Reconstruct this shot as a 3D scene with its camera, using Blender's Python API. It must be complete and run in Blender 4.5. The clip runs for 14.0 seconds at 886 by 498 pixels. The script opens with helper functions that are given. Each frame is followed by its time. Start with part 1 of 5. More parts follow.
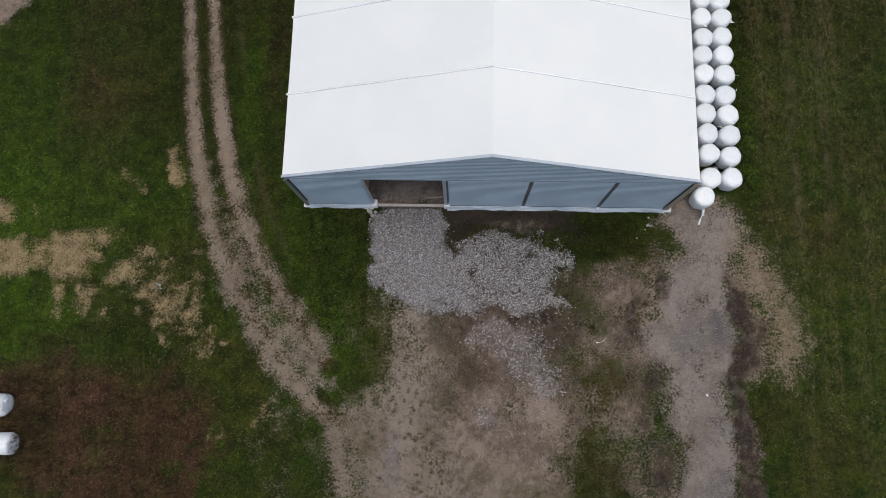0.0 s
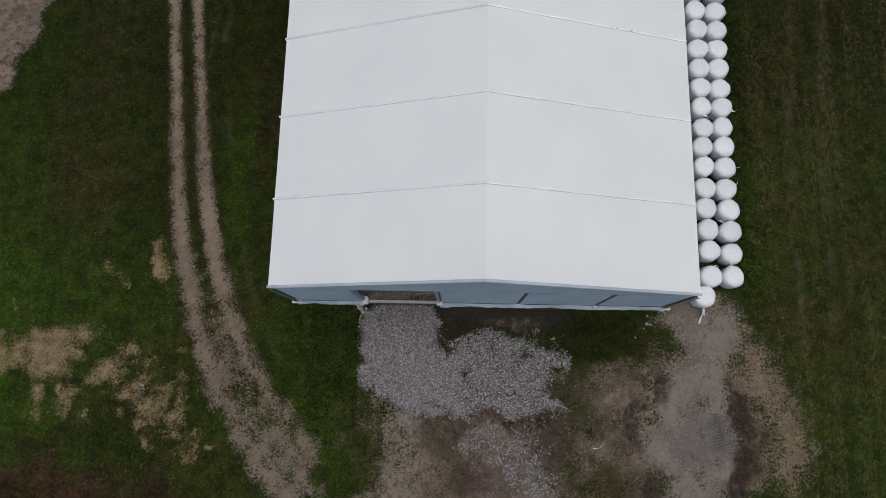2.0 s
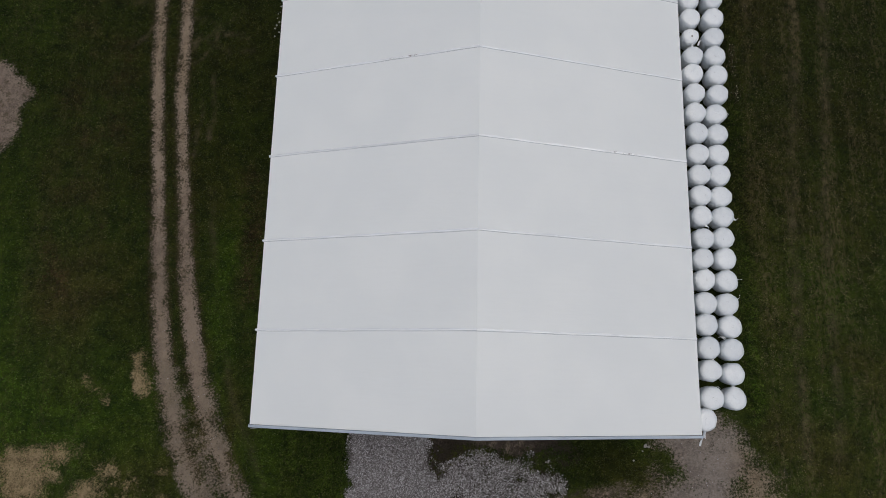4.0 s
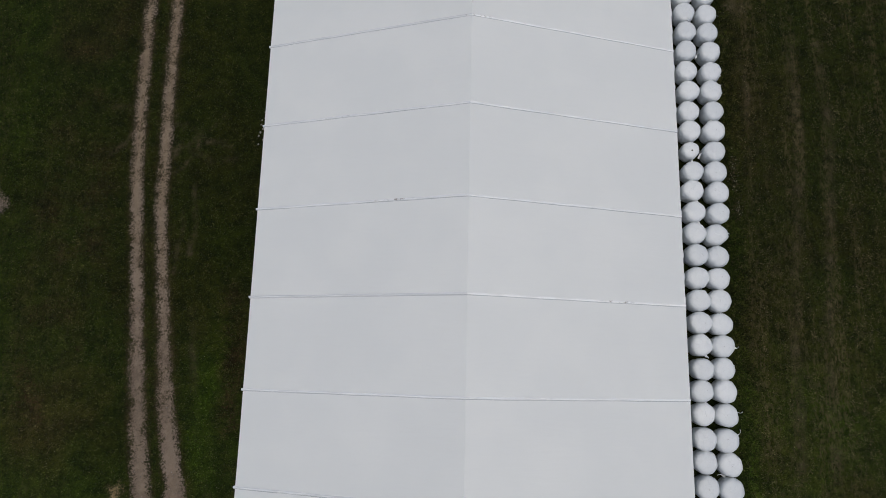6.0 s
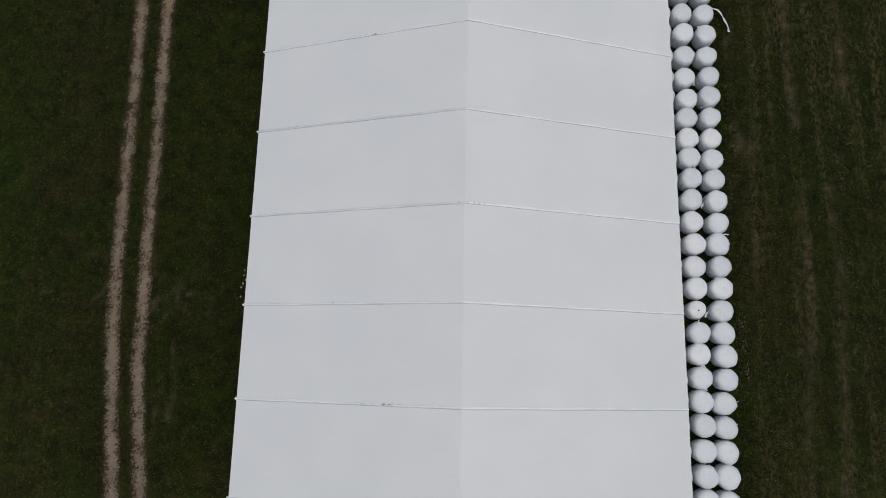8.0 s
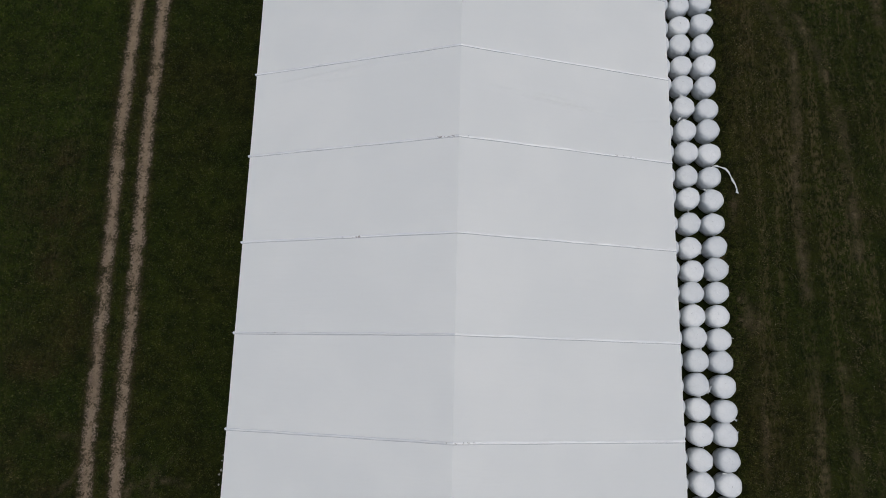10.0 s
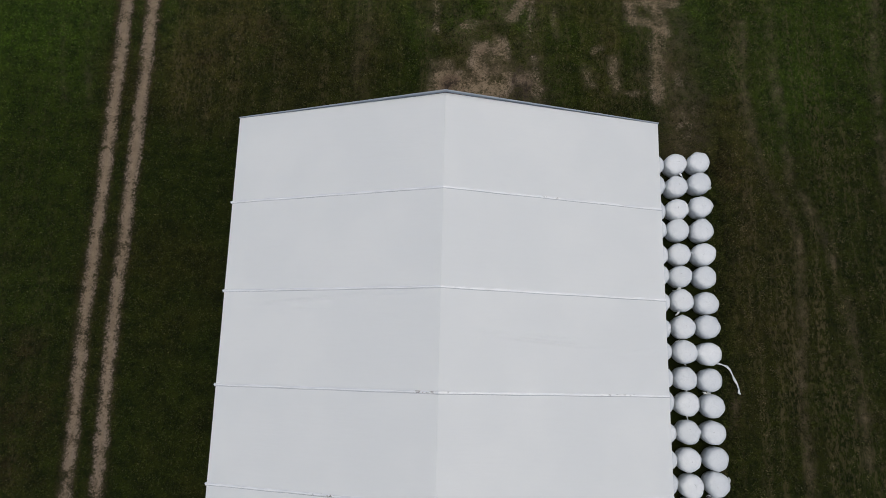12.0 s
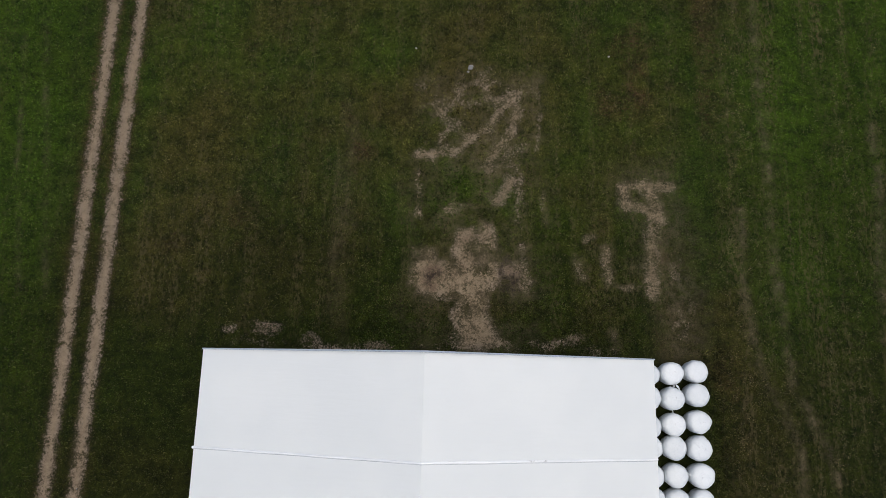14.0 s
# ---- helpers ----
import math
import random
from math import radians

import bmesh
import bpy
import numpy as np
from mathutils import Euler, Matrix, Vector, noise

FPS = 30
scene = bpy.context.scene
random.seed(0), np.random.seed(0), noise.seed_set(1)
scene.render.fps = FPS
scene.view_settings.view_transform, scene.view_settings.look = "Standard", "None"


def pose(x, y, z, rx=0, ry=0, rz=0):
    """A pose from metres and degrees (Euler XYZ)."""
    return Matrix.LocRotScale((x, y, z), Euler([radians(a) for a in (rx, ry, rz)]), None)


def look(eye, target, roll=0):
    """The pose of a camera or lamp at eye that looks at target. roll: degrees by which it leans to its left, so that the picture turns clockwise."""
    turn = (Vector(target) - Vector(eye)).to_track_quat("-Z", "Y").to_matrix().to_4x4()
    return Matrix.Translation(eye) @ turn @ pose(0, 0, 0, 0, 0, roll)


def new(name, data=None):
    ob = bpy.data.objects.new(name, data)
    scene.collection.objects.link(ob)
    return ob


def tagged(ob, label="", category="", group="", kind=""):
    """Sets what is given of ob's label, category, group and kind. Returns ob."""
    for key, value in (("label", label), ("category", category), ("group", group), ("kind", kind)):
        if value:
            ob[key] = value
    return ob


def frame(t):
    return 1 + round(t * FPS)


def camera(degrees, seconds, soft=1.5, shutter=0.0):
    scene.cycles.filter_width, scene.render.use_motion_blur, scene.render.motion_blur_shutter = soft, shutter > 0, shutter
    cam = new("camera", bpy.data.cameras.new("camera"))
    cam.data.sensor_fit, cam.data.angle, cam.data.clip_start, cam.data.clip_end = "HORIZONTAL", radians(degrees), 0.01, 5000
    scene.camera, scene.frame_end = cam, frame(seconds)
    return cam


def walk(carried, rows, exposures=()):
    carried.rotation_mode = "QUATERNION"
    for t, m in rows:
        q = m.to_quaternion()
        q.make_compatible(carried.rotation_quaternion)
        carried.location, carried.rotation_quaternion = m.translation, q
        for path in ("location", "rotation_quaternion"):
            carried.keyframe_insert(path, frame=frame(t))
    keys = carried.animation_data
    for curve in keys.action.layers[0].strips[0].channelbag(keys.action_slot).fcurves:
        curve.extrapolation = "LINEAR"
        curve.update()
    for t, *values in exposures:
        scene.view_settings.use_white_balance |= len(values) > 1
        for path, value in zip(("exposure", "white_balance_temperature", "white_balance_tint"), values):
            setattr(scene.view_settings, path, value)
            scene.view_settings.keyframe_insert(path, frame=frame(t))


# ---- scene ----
cam = camera(70.6, 14.0, soft=0.7)
PATH = [
    (0, (0.255, 0.664, 32.405), (0.191, 1.039, 30.442), -8.6),
    (0.5, (0.246, 1.858, 32.411), (0.186, 2.231, 30.447), -8.1),
    (1, (0.274, 3.092, 32.403), (0.217, 3.468, 30.439), -7.7),
    (1.5, (0.324, 4.373, 32.377), (0.267, 4.753, 30.414), -7.5),
    (2, (0.407, 5.657, 32.351), (0.35, 6.043, 30.39), -7.3),
    (2.5, (0.464, 7.014, 32.323), (0.409, 7.404, 30.362), -7.1),
    (3, (0.512, 8.443, 32.295), (0.458, 8.833, 30.335), -6.8),
    (3.2, (0.533, 9.058, 32.285), (0.479, 9.451, 30.325), -6.7),
    (5.5, (0.99, 16.566, 32.294), (0.937, 16.943, 30.331), -6.9),
    (6, (1.039, 18.374, 32.288), (0.987, 18.748, 30.324), -6.7),
    (6.5, (1.044, 20.316, 32.249), (0.994, 20.692, 30.285), -6.5),
    (7, (1.023, 22.345, 32.201), (0.976, 22.72, 30.237), -6.0),
    (7.2, (1.037, 23.198, 32.184), (0.991, 23.571, 30.22), -5.9),
    (9.3, (1.416, 32.594, 31.904), (1.36, 32.979, 29.942), -7.0),
    (9.5, (1.453, 33.525, 31.901), (1.397, 33.902, 29.938), -7.4),
    (10, (1.533, 35.97, 31.906), (1.477, 36.346, 29.942), -7.2),
    (10.5, (1.704, 38.448, 31.869), (1.647, 38.824, 29.905), -7.6),
    (11, (1.886, 40.952, 31.834), (1.826, 41.33, 29.871), -7.7),
    (11.5, (2.003, 43.497, 31.831), (1.945, 43.875, 29.868), -7.5),
    (12, (2.116, 46.093, 31.815), (2.06, 46.474, 29.852), -7.1),
    (12.5, (2.228, 48.706, 31.782), (2.176, 49.087, 29.819), -6.6),
    (13, (2.304, 51.278, 31.793), (2.258, 51.665, 29.831), -5.7),
    (13.5, (2.343, 53.865, 31.757), (2.307, 54.255, 29.795), -4.0),
    (14, (2.346, 56.453, 31.727), (2.316, 56.847, 29.767), -3.0),
]

EXPOSURES = [(0.0, 0.40), (0.5, 0.29), (1.5, 0.04), (3.0, -0.13), (5.5, -0.22), (7.0, -0.23), (9.5, -0.23), (11.0, -0.22), (12.5, -0.04), (13.0, 0.02), (13.5, 0.11), (14.0, 0.25)]
walk(cam, [(t, look(eye, target, roll)) for t, eye, target, roll in PATH], EXPOSURES)

# ---------------------------------------------------------------- light
SUN_TURN, SUN_HEIGHT = 95.0, 85.0      # degrees clockwise from +y, above the horizon
world = bpy.data.worlds.new("overcast_sky")
scene.world = world
world.use_nodes = True
sky = world.node_tree.nodes.new("ShaderNodeTexSky")
sky.sky_type = "NISHITA"
sky.sun_disc = False
sky.sun_elevation, sky.sun_rotation = radians(SUN_HEIGHT), radians(SUN_TURN)
sky.air_density, sky.dust_density, sky.ozone_density = 1.0, 4.0, 1.0
back = world.node_tree.nodes["Background"]
back.inputs["Strength"].default_value = 0.11
world.node_tree.links.new(sky.outputs[0], back.inputs["Color"])

sun_data = bpy.data.lights.new("sun", "SUN")
sun_data.energy, sun_data.angle, sun_data.color = 1.2, radians(60), (1.0, 0.96, 0.9)
sun = new("sun", sun_data)
h, a = radians(SUN_HEIGHT), radians(SUN_TURN)
sun.matrix_world = look((40 * math.sin(a) * math.cos(h), 40 * math.cos(a) * math.cos(h), 40 * math.sin(h)), (0, 0, 0))

# ---------------------------------------------------------------- materials


class Nodes:
    """A node material with short ways to add nodes."""

    def __init__(self, name, rough=0.8, metal=0.0):
        self.mat = bpy.data.materials.new(name)
        self.mat.use_nodes = True
        self.tree = self.mat.node_tree
        self.bsdf = self.tree.nodes["Principled BSDF"]
        self.bsdf.inputs["Roughness"].default_value = rough
        self.bsdf.inputs["Metallic"].default_value = metal
        if rough > 0.65:
            self.bsdf.inputs["Specular IOR Level"].default_value = 0.08
        self.place = self.tree.nodes.new("ShaderNodeNewGeometry")

    def link(self, a, b):
        self.tree.links.new(a, b)

    def put(self, socket, value):
        if isinstance(value, bpy.types.NodeSocket):
            self.link(value, socket)
        elif isinstance(value, tuple) and len(value) == 3 and socket.type == "RGBA":
            socket.default_value = (*value, 1)
        else:
            socket.default_value = value

    def noise(self, scale, detail=3.0, rough=0.55, vec=None, stretch=None):
        n = self.tree.nodes.new("ShaderNodeTexNoise")
        n.inputs["Scale"].default_value = scale
        n.inputs["Detail"].default_value = detail
        n.inputs["Roughness"].default_value = rough
        v = vec or self.place.outputs["Position"]
        if stretch:
            m = self.tree.nodes.new("ShaderNodeVectorMath")
            m.operation = "MULTIPLY"
            self.link(v, m.inputs[0])
            m.inputs[1].default_value = stretch
            v = m.outputs[0]
        self.link(v, n.inputs["Vector"])
        return n.outputs["Fac"]

    def math(self, op, a, b=0.0, c=0.0, clamp=False):
        n = self.tree.nodes.new("ShaderNodeMath")
        n.operation, n.use_clamp = op, clamp
        self.put(n.inputs[0], a), self.put(n.inputs[1], b), self.put(n.inputs[2], c)
        return n.outputs[0]

    def step(self, value, low, high, to_low=0.0, to_high=1.0):
        n = self.tree.nodes.new("ShaderNodeMapRange")
        n.interpolation_type = "SMOOTHSTEP"
        self.put(n.inputs["Value"], value)
        for key, v in (("From Min", low), ("From Max", high), ("To Min", to_low), ("To Max", to_high)):
            n.inputs[key].default_value = v
        return n.outputs["Result"]

    def mix(self, fac, a, b, blend="MIX"):
        n = self.tree.nodes.new("ShaderNodeMixRGB")
        n.blend_type = blend
        self.put(n.inputs["Fac"], fac), self.put(n.inputs["Color1"], a), self.put(n.inputs["Color2"], b)
        return n.outputs["Color"]

    def attr(self, name):
        n = self.tree.nodes.new("ShaderNodeAttribute")
        n.attribute_name = name
        s = self.tree.nodes.new("ShaderNodeSeparateColor")
        self.link(n.outputs["Color"], s.inputs[0])
        return s.outputs[0], s.outputs[1], s.outputs[2], n.outputs["Alpha"]

    def bump(self, height, strength=0.4, distance=0.02):
        n = self.tree.nodes.new("ShaderNodeBump")
        n.inputs["Strength"].default_value, n.inputs["Distance"].default_value = strength, distance
        self.link(height, n.inputs["Height"])
        self.link(n.outputs[0], self.bsdf.inputs["Normal"])

    def done(self, color, rough=None):
        self.put(self.bsdf.inputs["Base Color"], color)
        if rough is not None:
            self.put(self.bsdf.inputs["Roughness"], rough)
        return self.mat


def fabric_material():
    """White coated membrane that lets some daylight through."""
    n = Nodes("white_membrane", 0.45)
    broad = n.noise(0.35, 2)
    weave = n.noise(1.2, 4, 0.6, stretch=(1.0, 7.0, 1.0))
    col = n.mix(n.step(broad, 0.35, 0.7), (0.820, 0.850, 0.835), (0.854, 0.880, 0.859))
    col = n.mix(n.math("MULTIPLY", n.step(weave, 0.5, 0.8), 0.12), col, (0.74, 0.76, 0.75))
    creases = n.noise(0.9, 5, 0.6, stretch=(0.35, 3.0, 1.0))
    n.bump(n.math("ADD", weave, n.math("MULTIPLY", creases, 2.0)), 0.16, 0.03)
    n.done(col)
    through_ = n.tree.nodes.new("ShaderNodeBsdfTranslucent")
    through_.inputs["Color"].default_value = (0.85, 0.84, 0.80, 1)
    mixer = n.tree.nodes.new("ShaderNodeMixShader")
    mixer.inputs[0].default_value = 0.25
    n.link(n.bsdf.outputs[0], mixer.inputs[1])
    n.link(through_.outputs[0], mixer.inputs[2])
    n.link(mixer.outputs[0], n.tree.nodes["Material Output"].inputs["Surface"])
    return n.mat


def seam_material(name, dark, light, rough):
    """Clamping strip with grime caught along it."""
    n = Nodes(name, rough)
    info = n.tree.nodes.new("ShaderNodeObjectInfo")
    spots = n.noise(5.0, 4, 0.7)
    zone = n.noise(0.28, 1)
    grime = n.math("MULTIPLY", n.step(spots, 0.52, 0.64), n.step(zone, 0.63, 0.72))
    col = n.mix(info.outputs["Random"], dark, light)
    col = n.mix(n.math("MULTIPLY", n.step(n.noise(1.3, 4), 0.42, 0.7), 0.2), col, (0.45, 0.45, 0.42))
    return n.done(n.mix(n.math("MULTIPLY", grime, 0.8), col, (0.12, 0.10, 0.075)))


def film_material():
    """Stretch film round the bales, slightly creased and glossy."""
    n = Nodes("white_film", 0.38)
    tex = n.tree.nodes.new("ShaderNodeTexCoord").outputs["Object"]
    info = n.tree.nodes.new("ShaderNodeObjectInfo").outputs["Random"]
    crease = n.noise(2.6, 5, 0.65, tex, (1.0, 1.0, 3.0))
    fold = n.math("ABSOLUTE", n.math("MULTIPLY_ADD", n.noise(2.0, 3, 0.6, tex), 2.0, -1.0))
    fold = n.step(fold, 0.0, 0.09, 1.0, 0.0)
    dirt = n.noise(4.5, 4, 0.7, tex)
    col = n.mix(info, (0.575, 0.612, 0.628), (0.685, 0.716, 0.722))
    col = n.mix(n.math("MULTIPLY", n.step(dirt, 0.56, 0.8), 0.14), col, (0.40, 0.40, 0.38))
    col = n.mix(n.math("MULTIPLY", fold, 0.07), col, (0.33, 0.35, 0.36))
    n.bump(n.math("ADD", crease, n.math("MULTIPLY", fold, 0.10)), 0.6, 0.07)
    return n.done(col)


def sheet_material(name, dark, light, rough=0.45, metal=0.0):
    n = Nodes(name, rough, metal)
    broad, streak = n.noise(0.6, 3), n.noise(3.0, 4, 0.6, stretch=(2.0, 1.0, 0.3))
    col = n.mix(n.step(broad, 0.3, 0.7), dark, light)
    col = n.mix(n.math("MULTIPLY", n.step(streak, 0.55, 0.8), 0.3), col, tuple(0.6 * v for v in dark))
    return n.done(col)


def wood_material(name, dark, light):
    n = Nodes(name, 0.8)
    grain = n.noise(6.0, 4, 0.6, stretch=(0.6, 6.0, 6.0))
    n.bump(grain, 0.3, 0.004)
    return n.done(n.mix(n.step(grain, 0.3, 0.7), dark, light))


def stone_material(name, low, middle, high):
    """Crushed limestone, each stone a shade of its own."""
    n = Nodes(name, 0.85)
    r = n.place.outputs["Random Per Island"]
    ramp = n.tree.nodes.new("ShaderNodeValToRGB")
    e = ramp.color_ramp.elements
    e[0].color, e[1].color = (*low, 1), (*high, 1)
    mid = ramp.color_ramp.elements.new(0.55)
    mid.color = (*middle, 1)
    n.link(r, ramp.inputs[0])
    return n.done(n.mix(n.math("MULTIPLY", n.noise(25, 2), 0.5), ramp.outputs[0], (0.18, 0.16, 0.15)))


def grass_color(n, brown, lush, dry, seed, dark_dimmed, olive):
    """The colour of turf from its cover values and a random seed."""
    broad, fractal, leaf = n.noise(0.22, 3), n.noise(1.1, 9, 0.78), n.noise(7.0, 5, 0.8)
    tone = n.math("ADD", n.math("MULTIPLY", fractal, 0.6), n.math("MULTIPLY", leaf, 0.4))
    lit = n.step(tone, 0.40, 0.60)
    col = n.mix(lit, (0.0145, 0.0265, 0.0055), (0.044, 0.069, 0.0105))
    col = n.mix(n.math("MULTIPLY", n.step(broad, 0.40, 0.66), n.math("MULTIPLY_ADD", lush, -0.7, 0.75)), col, n.mix(lit, (0.024, 0.024, 0.007), (0.064, 0.060, 0.015)))
    col = n.mix(n.math("MULTIPLY", lush, n.step(tone, 0.38, 0.58, 0.45, 1.0)), col, n.mix(lit, (0.026, 0.056, 0.0055), (0.057, 0.108, 0.0080)))
    col = n.mix(n.math("MULTIPLY", olive, n.step(fractal, 0.35, 0.62, 0.55, 1.0)), col, n.mix(lit, (0.030, 0.028, 0.008), (0.088, 0.078, 0.019)))
    col = n.mix(brown, col, n.mix(lit, (0.029, 0.0165, 0.0105), (0.102, 0.054, 0.032)))
    # dark grass and the painted dimming share this darker mix
    col = n.mix(n.math("MULTIPLY", dark_dimmed, 0.70), col, n.mix(lit, (0.0078, 0.0115, 0.0026), (0.024, 0.030, 0.0052)))
    col = n.mix(dry, col, (0.185, 0.145, 0.082))
    bright = n.step(seed, 0.0, 1.0, 0.40, 1.60)
    grey_ = n.tree.nodes.new("ShaderNodeCombineColor")
    for k in range(3):
        n.link(bright, grey_.inputs[k])
    return n.mix(1.0, col, grey_.outputs[0], "MULTIPLY")


def ground_material():
    n = Nodes("field_ground", 0.95)
    dirt, gravel, straw, brown = n.attr("cover_a")
    lush, rows, wet, tread = n.attr("cover_b")
    packed, mossy, dark_dimmed, pale = n.attr("cover_c")
    olive, ruddy, scuff, thin = n.attr("cover_d")
    blue, sandy, bald, _ = n.attr("cover_e")
    fractal, other = n.noise(1.5, 9, 0.74), n.noise(2.6, 8, 0.76, stretch=(1.0, 0.8, 1.0))
    grit, tiny, wide = n.noise(11.0, 5, 0.8), n.noise(34.0, 3, 0.7), n.noise(0.5, 5, 0.65)
    speck = n.noise(8.5, 6, 0.8)
    jitter = n.math("ADD", n.math("MULTIPLY_ADD", fractal, 1.3, -0.65), n.math("MULTIPLY_ADD", speck, 3.0, -1.5))

    def edge(mask, low=0.22, high=0.78, jitter=jitter):
        """The mask with an outline frayed at every scale; solid stays solid, none stays none."""
        near_edge = n.math("MULTIPLY", n.step(mask, 0.0, 0.35), n.step(mask, 0.75, 1.0, 1.0, 0.3))
        return n.step(n.math("MULTIPLY_ADD", jitter, near_edge, mask), low, high)

    def lay(base, mask, amount, low, high, colour):
        """Colour where the noise passes from low to high, at most by amount of the mask."""
        return n.mix(n.math("MULTIPLY", n.math("MULTIPLY", mask, amount), n.step(low[0], low[1], high)), base, colour)

    col = grass_color(n, edge(brown, 0.05, 0.95), lush, 0.0, n.step(tiny, 0.3, 0.72, 0.05, 0.65), dark_dimmed, olive)
    split = n.tree.nodes.new("ShaderNodeSeparateXYZ")
    n.link(n.place.outputs["Position"], split.inputs[0])
    band = n.math("MULTIPLY", n.step(n.noise(1.5, 3, 0.6, stretch=(1.0, 0.05, 1.0)), 0.42, 0.68, 0.1, 1.0), n.step(n.noise(6.0, 4, 0.75, stretch=(1, 0.45, 1)), 0.44, 0.60))
    col = n.mix(n.math("MULTIPLY", n.math("MULTIPLY", band, rows), 0.8), col, (0.110, 0.088, 0.044))
    tint = n.math("ADD", bald, n.math("ADD", n.math("MULTIPLY_ADD", other, 2.4, -1.2), n.math("MULTIPLY_ADD", speck, 3.0, -1.5)))
    soil = n.mix(n.step(tint, 0.0, 0.5), (0.058, 0.043, 0.034), (0.158, 0.118, 0.091))
    soil = n.mix(n.step(tint, 0.45, 1.0), soil, (0.262, 0.211, 0.171))
    soil = lay(soil, 1.0, 0.45, (grit, 0.49), 0.60, (0.062, 0.050, 0.040))
    soil = lay(soil, 1.0, 0.62, (tiny, 0.54), 0.66, (0.36, 0.325, 0.29))
    firm = n.mix(n.step(tint, 0.15, 0.85), (0.166, 0.141, 0.119), (0.248, 0.216, 0.185))
    firm = lay(firm, 1.0, 0.5, (tiny, 0.46), 0.62, (0.112, 0.096, 0.082))
    firm = lay(firm, 1.0, 0.5, (n.noise(11.0, 4, 0.75, stretch=(0.6, 1.5, 1)), 0.50), 0.66, (0.32, 0.292, 0.262))
    soil = n.mix(packed, soil, firm)
    soil = n.mix(n.math("MULTIPLY", ruddy, n.step(fractal, 0.42, 0.62, 1.0, 0.35)), soil, n.mix(n.step(grit, 0.34, 0.66), (0.046, 0.032, 0.023), (0.108, 0.076, 0.055)))
    soil = n.mix(n.math("MULTIPLY", blue, n.step(grit, 0.3, 0.6, 0.4, 0.8)), soil, (0.125, 0.130, 0.150))
    soil = n.mix(n.math("MULTIPLY", pale, n.step(fractal, 0.36, 0.60, 0.45, 0.85)), soil, n.mix(n.step(grit, 0.32, 0.68), (0.175, 0.138, 0.106), (0.305, 0.248, 0.192)))
    soil = n.mix(n.math("MULTIPLY", sandy, 0.9), soil, n.mix(n.step(n.math("ADD", tiny, n.math("MULTIPLY", other, 0.7)), 0.6, 1.1), (0.158, 0.117, 0.073), (0.335, 0.262, 0.168)))
    soil = n.mix(n.math("MULTIPLY", n.math("MULTIPLY", sandy, ruddy), n.step(grit, 0.3, 0.6)), soil, (0.105, 0.068, 0.047))
    soil = lay(soil, mossy, 1.0, (n.noise(2.4, 9, 0.84), 0.50), 0.58, n.mix(grit, (0.030, 0.029, 0.015), (0.086, 0.078, 0.042)))
    soil = lay(soil, thin, 0.95, (n.math("ADD", n.math("MULTIPLY", fractal, 0.5), n.math("MULTIPLY", speck, 0.5)), 0.42), 0.56, n.mix(n.step(n.math("ADD", tiny, n.math("MULTIPLY", wide, 0.5)), 0.5, 1.0), (0.026, 0.031, 0.010), (0.084, 0.084, 0.029)))
    col = n.mix(n.math("MULTIPLY", scuff, n.math("MULTIPLY", n.step(grit, 0.34, 0.60, 0.35, 1.0), n.step(fractal, 0.38, 0.58, 0.35, 1.0))), col, n.mix(n.step(n.math("ADD", tiny, other), 0.75, 1.25), (0.062, 0.049, 0.028), (0.205, 0.157, 0.102)))
    col = n.mix(edge(dirt), col, soil)
    col = n.mix(edge(straw, 0.16, 0.84), col, n.mix(n.step(n.math("ADD", grit, n.math("MULTIPLY", fractal, 0.8)), 0.7, 1.1), (0.120, 0.092, 0.048), (0.300, 0.232, 0.130)))
    col = n.mix(edge(gravel, 0.45, 0.65), col, n.mix(n.step(tiny, 0.38, 0.62), (0.040, 0.036, 0.033), (0.170, 0.160, 0.156)))
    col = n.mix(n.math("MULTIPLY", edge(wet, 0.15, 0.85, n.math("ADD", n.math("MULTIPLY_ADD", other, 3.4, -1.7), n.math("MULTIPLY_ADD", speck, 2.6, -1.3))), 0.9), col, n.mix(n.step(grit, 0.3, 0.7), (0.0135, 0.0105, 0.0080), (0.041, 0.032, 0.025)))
    col = n.mix(1.0, col, (0.98, 0.965, 0.955), "MULTIPLY")
    ridge = n.math("SINE", n.math("ADD", n.math("MULTIPLY", split.outputs[1], 44.0), n.math("MULTIPLY", n.math("ABSOLUTE", n.math("SINE", n.math("MULTIPLY", split.outputs[0], 7.5))), 6.5)))
    col = n.mix(n.math("MULTIPLY", n.math("MULTIPLY", tread, n.step(ridge, -0.3, 0.6)), n.step(grit, 0.3, 0.6, 0.3, 0.75)), col, (0.062, 0.060, 0.056))
    height = n.math("ADD", n.math("MULTIPLY_ADD", grit, 0.8, tiny), n.math("MULTIPLY", n.math("MULTIPLY", ridge, tread), 0.7))
    n.bump(height, 0.8, 0.08)
    return n.done(col)


def turf_material():
    n = Nodes("grass_blades", 0.7)
    brown, lush, seed, dry = n.attr("tone")
    dark_dimmed, olive, _, _ = n.attr("green_tone")
    return n.done(grass_color(n, brown, lush, dry, seed, dark_dimmed, olive))


